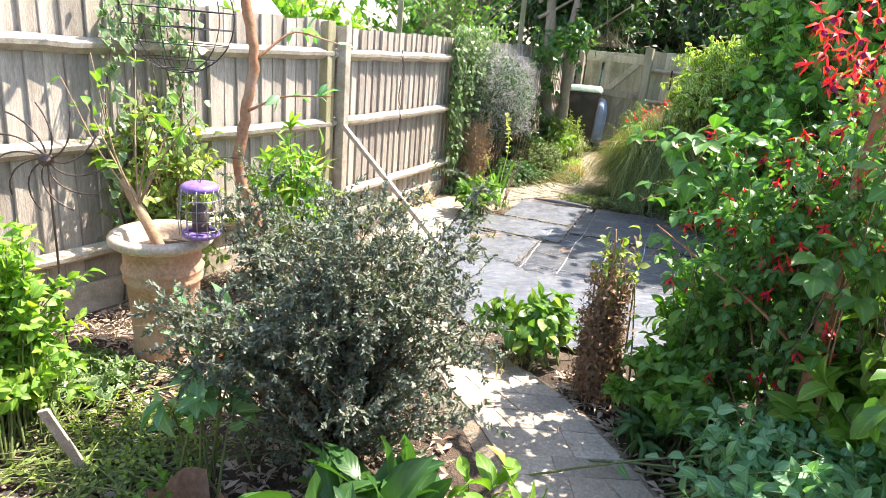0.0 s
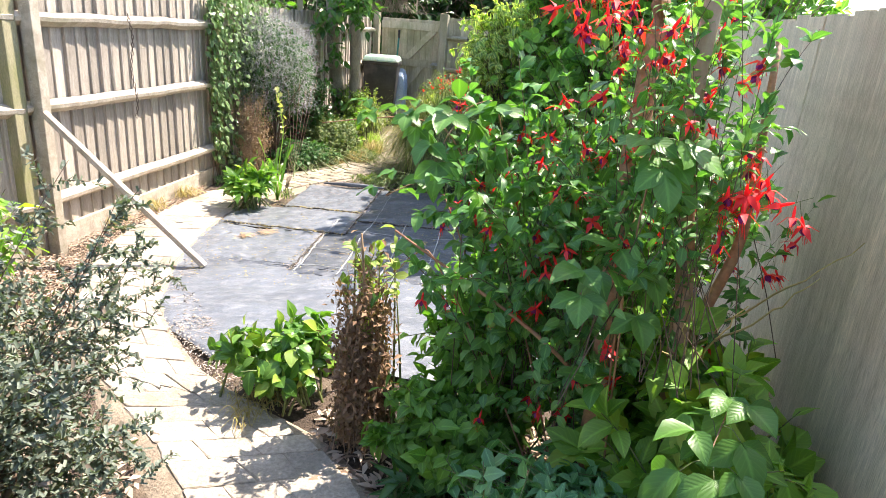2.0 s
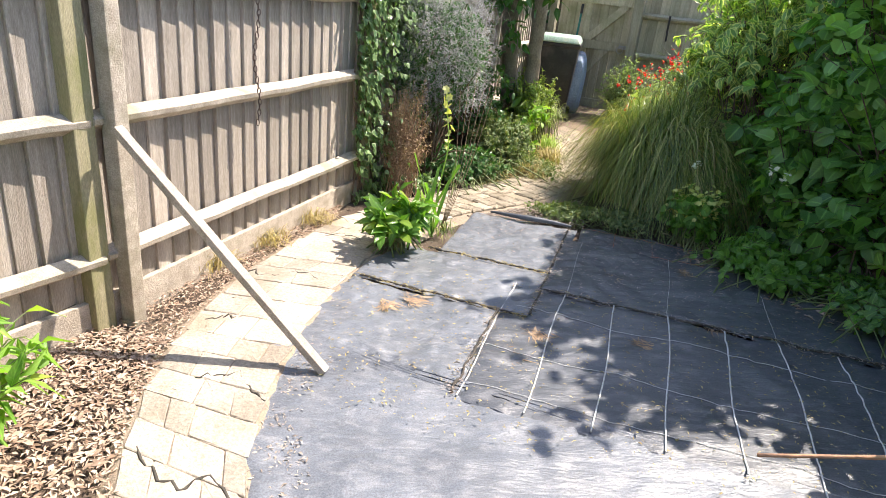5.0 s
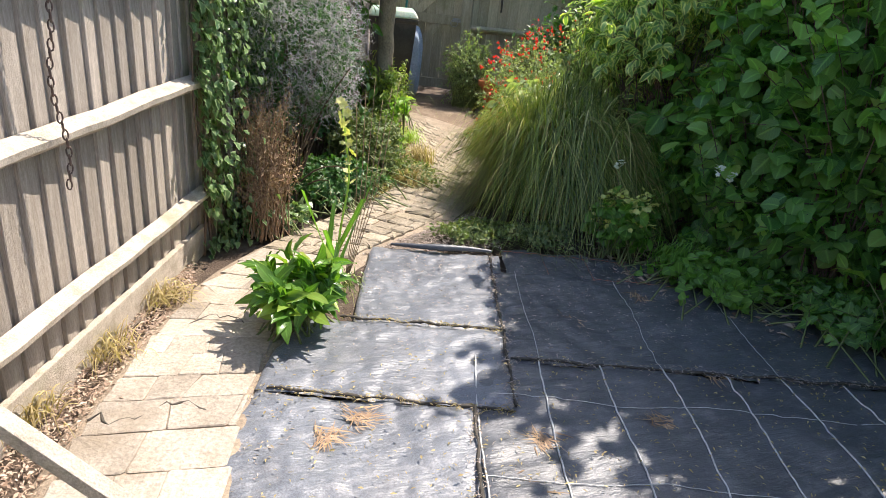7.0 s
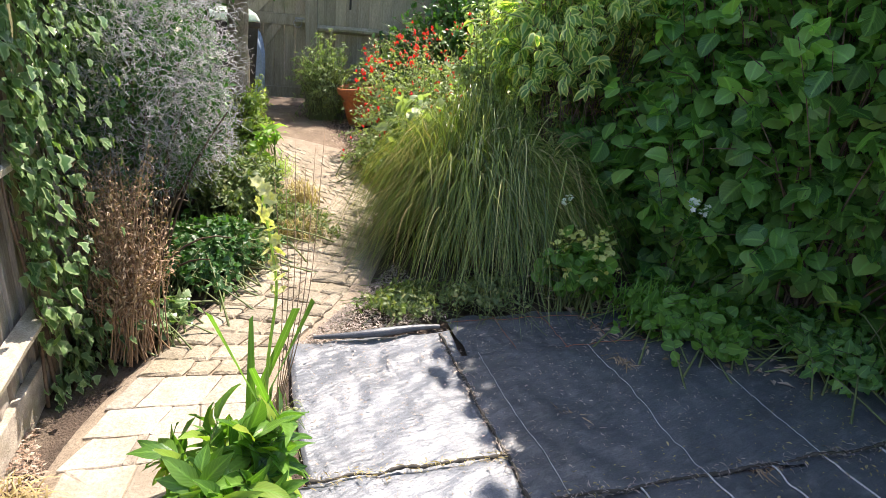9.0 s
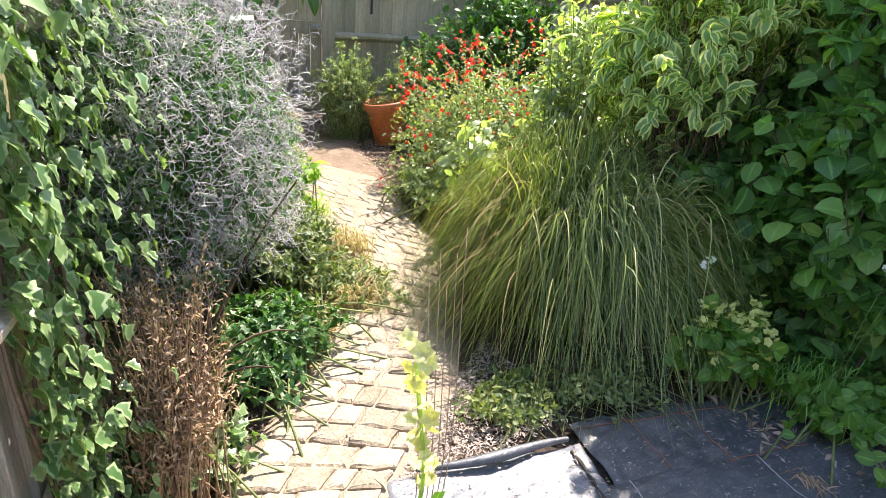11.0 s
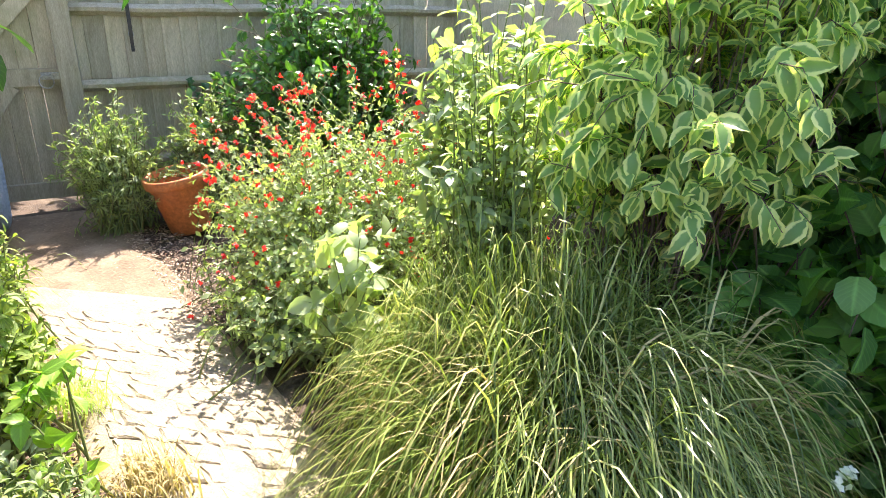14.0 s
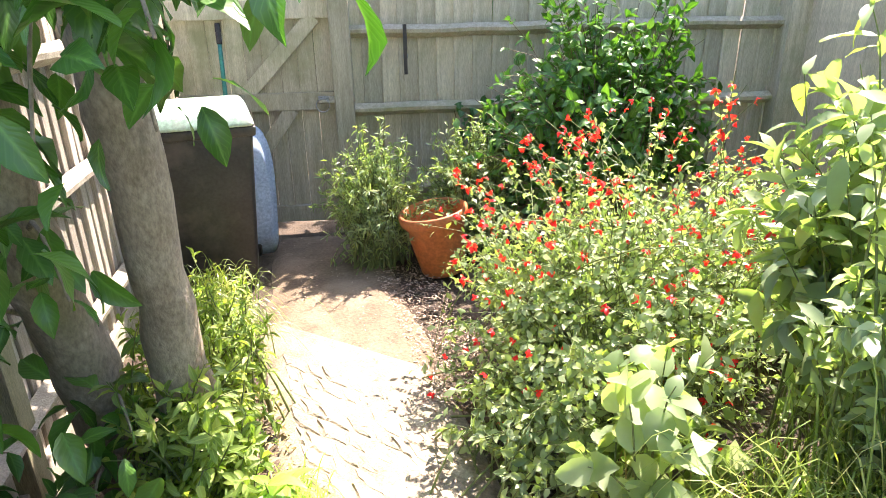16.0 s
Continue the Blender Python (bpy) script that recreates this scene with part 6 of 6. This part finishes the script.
litter("gravel_litter", 5200, [(0.8, 6.95), (1.7, 6.95), (1.8, 7.6), (1.2, 7.2)], 0.014, "gravel", "pale grit and dead petals", 154)
litter("leaf_litter", 1800, [(0.55, 1.5), (1.7, 1.5), (1.7, 3.2), (0.75, 3.1)], 0.05, "chip", "dry brown leaves under the fuchsia", 155)
litter("leaf_litter", 3600, [(-1.6, 1.2), (0.4, 1.2), (0.1, 3.0), (-1.6, 3.0)], 0.045, "chip", "dry brown leaves and twigs on soil", 156)
litter("leaf_litter", 3000, [(2.5, 9.6), (2.9, 9.5), (3.3, 11.0), (2.95, 11.0)], 0.016, "chip", "brown clippings beside the path", 157, 0.02)
litter("leaf_litter", 420, [(2.1, 9.0), (2.5, 9.0), (3.1, 11.7), (2.6, 11.9)], 0.012, "chip", "dry leaf fragments on the path", 158, 0.035)
litter("leaf_litter", 2600, [(0.95, 7.75), (1.25, 7.75), (1.75, 8.7), (1.35, 8.8)], 0.03, "straw", "dry straw and clippings beside the path", 163)
litter("leaf_litter", 1200, [(1.3, 8.4), (1.8, 8.6), (2.0, 10.2), (1.5, 10.2)], 0.035, "straw", "straw and leaf litter on the path's edge", 159)
litter("leaf_litter", 2600, [(0.2, 6.0), (2.9, 5.6), (2.3, 6.6), (0.9, 7.0)], 0.011, "gravel", "scattered straw on the mats", 160, 0.03)
litter("leaf_litter", 2200, [(0.0, 4.6), (2.6, 4.0), (2.9, 5.6), (0.1, 6.0)], 0.013, "straw", "scattered dry grass on the mats", 161, 0.028)
litter("leaf_litter", 900, [(2.2, 6.3), (3.1, 5.3), (3.6, 6.0), (2.4, 7.2)], 0.05, "chip", "dead leaves below the hedge", 162)

# ---- beyond the left fence ----
tr = thing("trellis", (0.0, 9.7, 0), "brown diamond trellis panel behind the fence", "trellis")
for sx in (-1, 1):
    for i in range(-5, 6):
        a_, b_ = Vector((-0.05 + i * 0.1 - sx * 0.35, 9.7 + 0.006 * sx, 1.5)), Vector((-0.05 + i * 0.1 + sx * 0.35, 9.7 + 0.006 * sx, 2.2))
        d_ = b_ - a_
        ob = part("lath", box(bmesh.new(), (0, 0, d_.length / 2), (0.022, 0.008, d_.length), None, 0.001), M["dry"])
        ob.data.transform(Matrix.Translation(a_) @ d_.to_track_quat("Z", "Y").to_matrix().to_4x4())
        hang(ob, tr)
for x in (-0.9, 0.82):
    ob = part("post", box(bmesh.new(), (x, 9.7, 1.1), (0.07, 0.07, 2.3), None, 0.004), M["post_green"])
    hang(ob, tr)
cv = thing("plastic_cover", (-2.6, 6.2, 0), "pale plastic sheet draped over a hoop", "cover")
bm = bmesh.new()
a_ = np.linspace(0, math.pi, 24)
rows_ = [[bm.verts.new((-2.55 + 0.95 * math.cos(q), 5.6 + 0.25 * j, 1.25 + 0.85 * math.sin(q) + 0.015 * math.sin(q * 9 + j))) for q in a_] for j in range(6)]
for u_, w_ in zip(rows_, rows_[1:]):
    for j in range(23):
        bm.faces.new((u_[j], u_[j + 1], w_[j + 1], w_[j]))
M["cover"] = surface("pale_plastic", (0.6, 0.6, 0.6), (0.75, 0.75, 0.75), 4, 40, 0.4, 0.1, vary=0)
part("sheet", bm, M["cover"], cv, "", True)
for x in (-3.5, -1.6):
    limb("leg", [(x, 5.7, 0), (x, 5.7, 0.7), (x, 5.7, 1.27)], 0.015, 0.015, M["steel"], cv, 6)

# ---- path of flags and setts ----
PL, PR = resample(EDGE_L), resample(EDGE_R)


def edge_at(p, s):
    t = s * (len(p) - 1)
    i = min(int(t), len(p) - 2)
    return p[i] + (p[i + 1] - p[i]) * (t - i)


def path_point(s, u):
    a, b = edge_at(PL, s), edge_at(PR, s)
    return a + (b - a) * u


path = thing("path_bed", (0.5, 5, 0), "winding garden path of buff stone flags and setts", "path", kind="structure")
S = np.linspace(0, 1, 160)
vv, ff, fd = [], [], []
for i, s in enumerate(S):
    top = float(np.interp(s, [0.0, 0.5, 0.55, 0.62, 0.70, 0.83, 0.87, 1.0], [0.0205, 0.0205, 0.015, 0.019, 0.0262, 0.029, 0.027, 0.004]))
    for u, z in ((-0.2, -0.04), (-0.02, top - 0.004), (0.5, top), (1.02, top - 0.004), (1.2, -0.04)):
        x, y = path_point(s, u + 0.03 * noise.noise((s * 40, u * 3, 2)) * (u != 0.5))
        vv.append((x, y, z))
    if i:
        o = i * 5
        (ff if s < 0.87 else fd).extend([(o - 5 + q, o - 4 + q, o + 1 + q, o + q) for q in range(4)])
arrays("joint_bed", np.array(vv), [np.array(ff)], M["joint"], path)
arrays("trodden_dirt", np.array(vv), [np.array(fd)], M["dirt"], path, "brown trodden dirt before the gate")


def stone(corners, h, gap, name, r, cham=0.012, drop=0.008, kind="stone"):
    """One stone with a chamfered, uneven top."""
    c = np.mean(corners, axis=0)
    pts = []
    k = len(corners)
    for i in range(k):
        a, b = np.array(corners[i]), np.array(corners[(i + 1) % k])
        for f in (0.04, 0.5, 0.96):
            pts.append(a + (b - a) * f + r.normal(0, gap * 0.35, 2))
    pts = np.array(pts)
    dist = np.linalg.norm(pts - c, axis=1, keepdims=True)
    outer = c + (pts - c) * (1 - gap * 0.5 / dist)
    inner = c + (pts - c) * (1 - (gap * 0.5 + cham) / dist)
    m = len(pts)
    tilt = r.normal(0, 0.02 if drop > 0.005 else 0.008, 2)
    top = lambda p: h + (p - c) @ tilt + r.normal(0, 0.0012, len(p))
    V = np.concatenate([np.c_[outer, np.zeros(m)], np.c_[outer, top(outer) - drop], np.c_[inner, top(inner)], [[*c, h + 0.001]]])
    i = np.arange(m)
    j = (i + 1) % m
    Q = np.concatenate([np.stack([i, j, m + j, m + i], 1), np.stack([m + i, m + j, 2 * m + j, 2 * m + i], 1)])
    T = np.stack([2 * m + i, 2 * m + j, np.full(m, 3 * m)], 1)
    ob = arrays(name, V, [Q, T], M[kind], None, "", None, False)
    return hang(ob, path)


r = np.random.default_rng(11)
cum = np.concatenate([[0], np.cumsum([np.linalg.norm(path_point(b, 0.5) - path_point(a, 0.5)) for a, b in zip(S, S[1:])])])
total = cum[-1]
at_len = lambda l: float(np.interp(l, cum, S))
SETT_FROM = float(np.interp(0.53, S, cum))
l = 0.0
row = 0
while l < float(np.interp(0.845, S, cum)):
    setts = l > SETT_FROM
    dl_ = r.uniform(0.1, 0.13) if setts else r.uniform(0.13, 0.21)
    width = np.linalg.norm(path_point(at_len(l), 0) - path_point(at_len(l), 1))
    k = max(2, round(width / (0.112 if setts else r.choice([0.15, 0.18, 0.22]))))
    cuts = np.linspace(0, 1, k + 1)
    cuts[1:-1] += r.normal(0, 0.18 / k, k - 1) + (0.25 / k if row % 2 else -0.25 / k)
    skew = r.normal(0, 0.008 if setts else 0.02, k + 1)
    for i, (a, b) in enumerate(zip(cuts, cuts[1:])):
        s0, s1 = at_len(l), at_len(min(total, l + dl_))
        q = [path_point(s0, a - skew[i]), path_point(s0, b - skew[i + 1]), path_point(s1, b + skew[i + 1]), path_point(s1, a + skew[i])]
        stone(q, (0.031 if setts else 0.024) + r.normal(0, 0.003 if setts else 0.0008), 0.011 if setts else 0.003, "stone", r, 0.013 if setts else 0.005, 0.008 if setts else 0.0025, "sett" if setts else "stone")
    l += dl_
    row += 1

# open cracks across the stamped paving
for i, (s, u0, u1) in enumerate(((0.22, 0.05, 0.55), (0.30, 0.1, 0.95), (0.345, 0.35, 1.0), (0.43, 0.0, 0.75), (0.48, 0.2, 1.0), (0.38, 0.1, 0.4))):
    u_ = np.linspace(u0, u1, 16)
    pts = np.array([[*path_point(s + 0.004 * math.sin(q * 9 + i) + r.normal(0, 0.0012), q), 0.0235] for q in u_])
    v, f, u = tube_arrays(pts[None], (np.abs(r.normal(0.004, 0.0015, 16)) + 0.001)[None], 4)
    v[:, 2] = 0.0235 + (v[:, 2] - 0.0235) * 0.6
    arrays("crack", v, [f], M["dark_edge"], path)
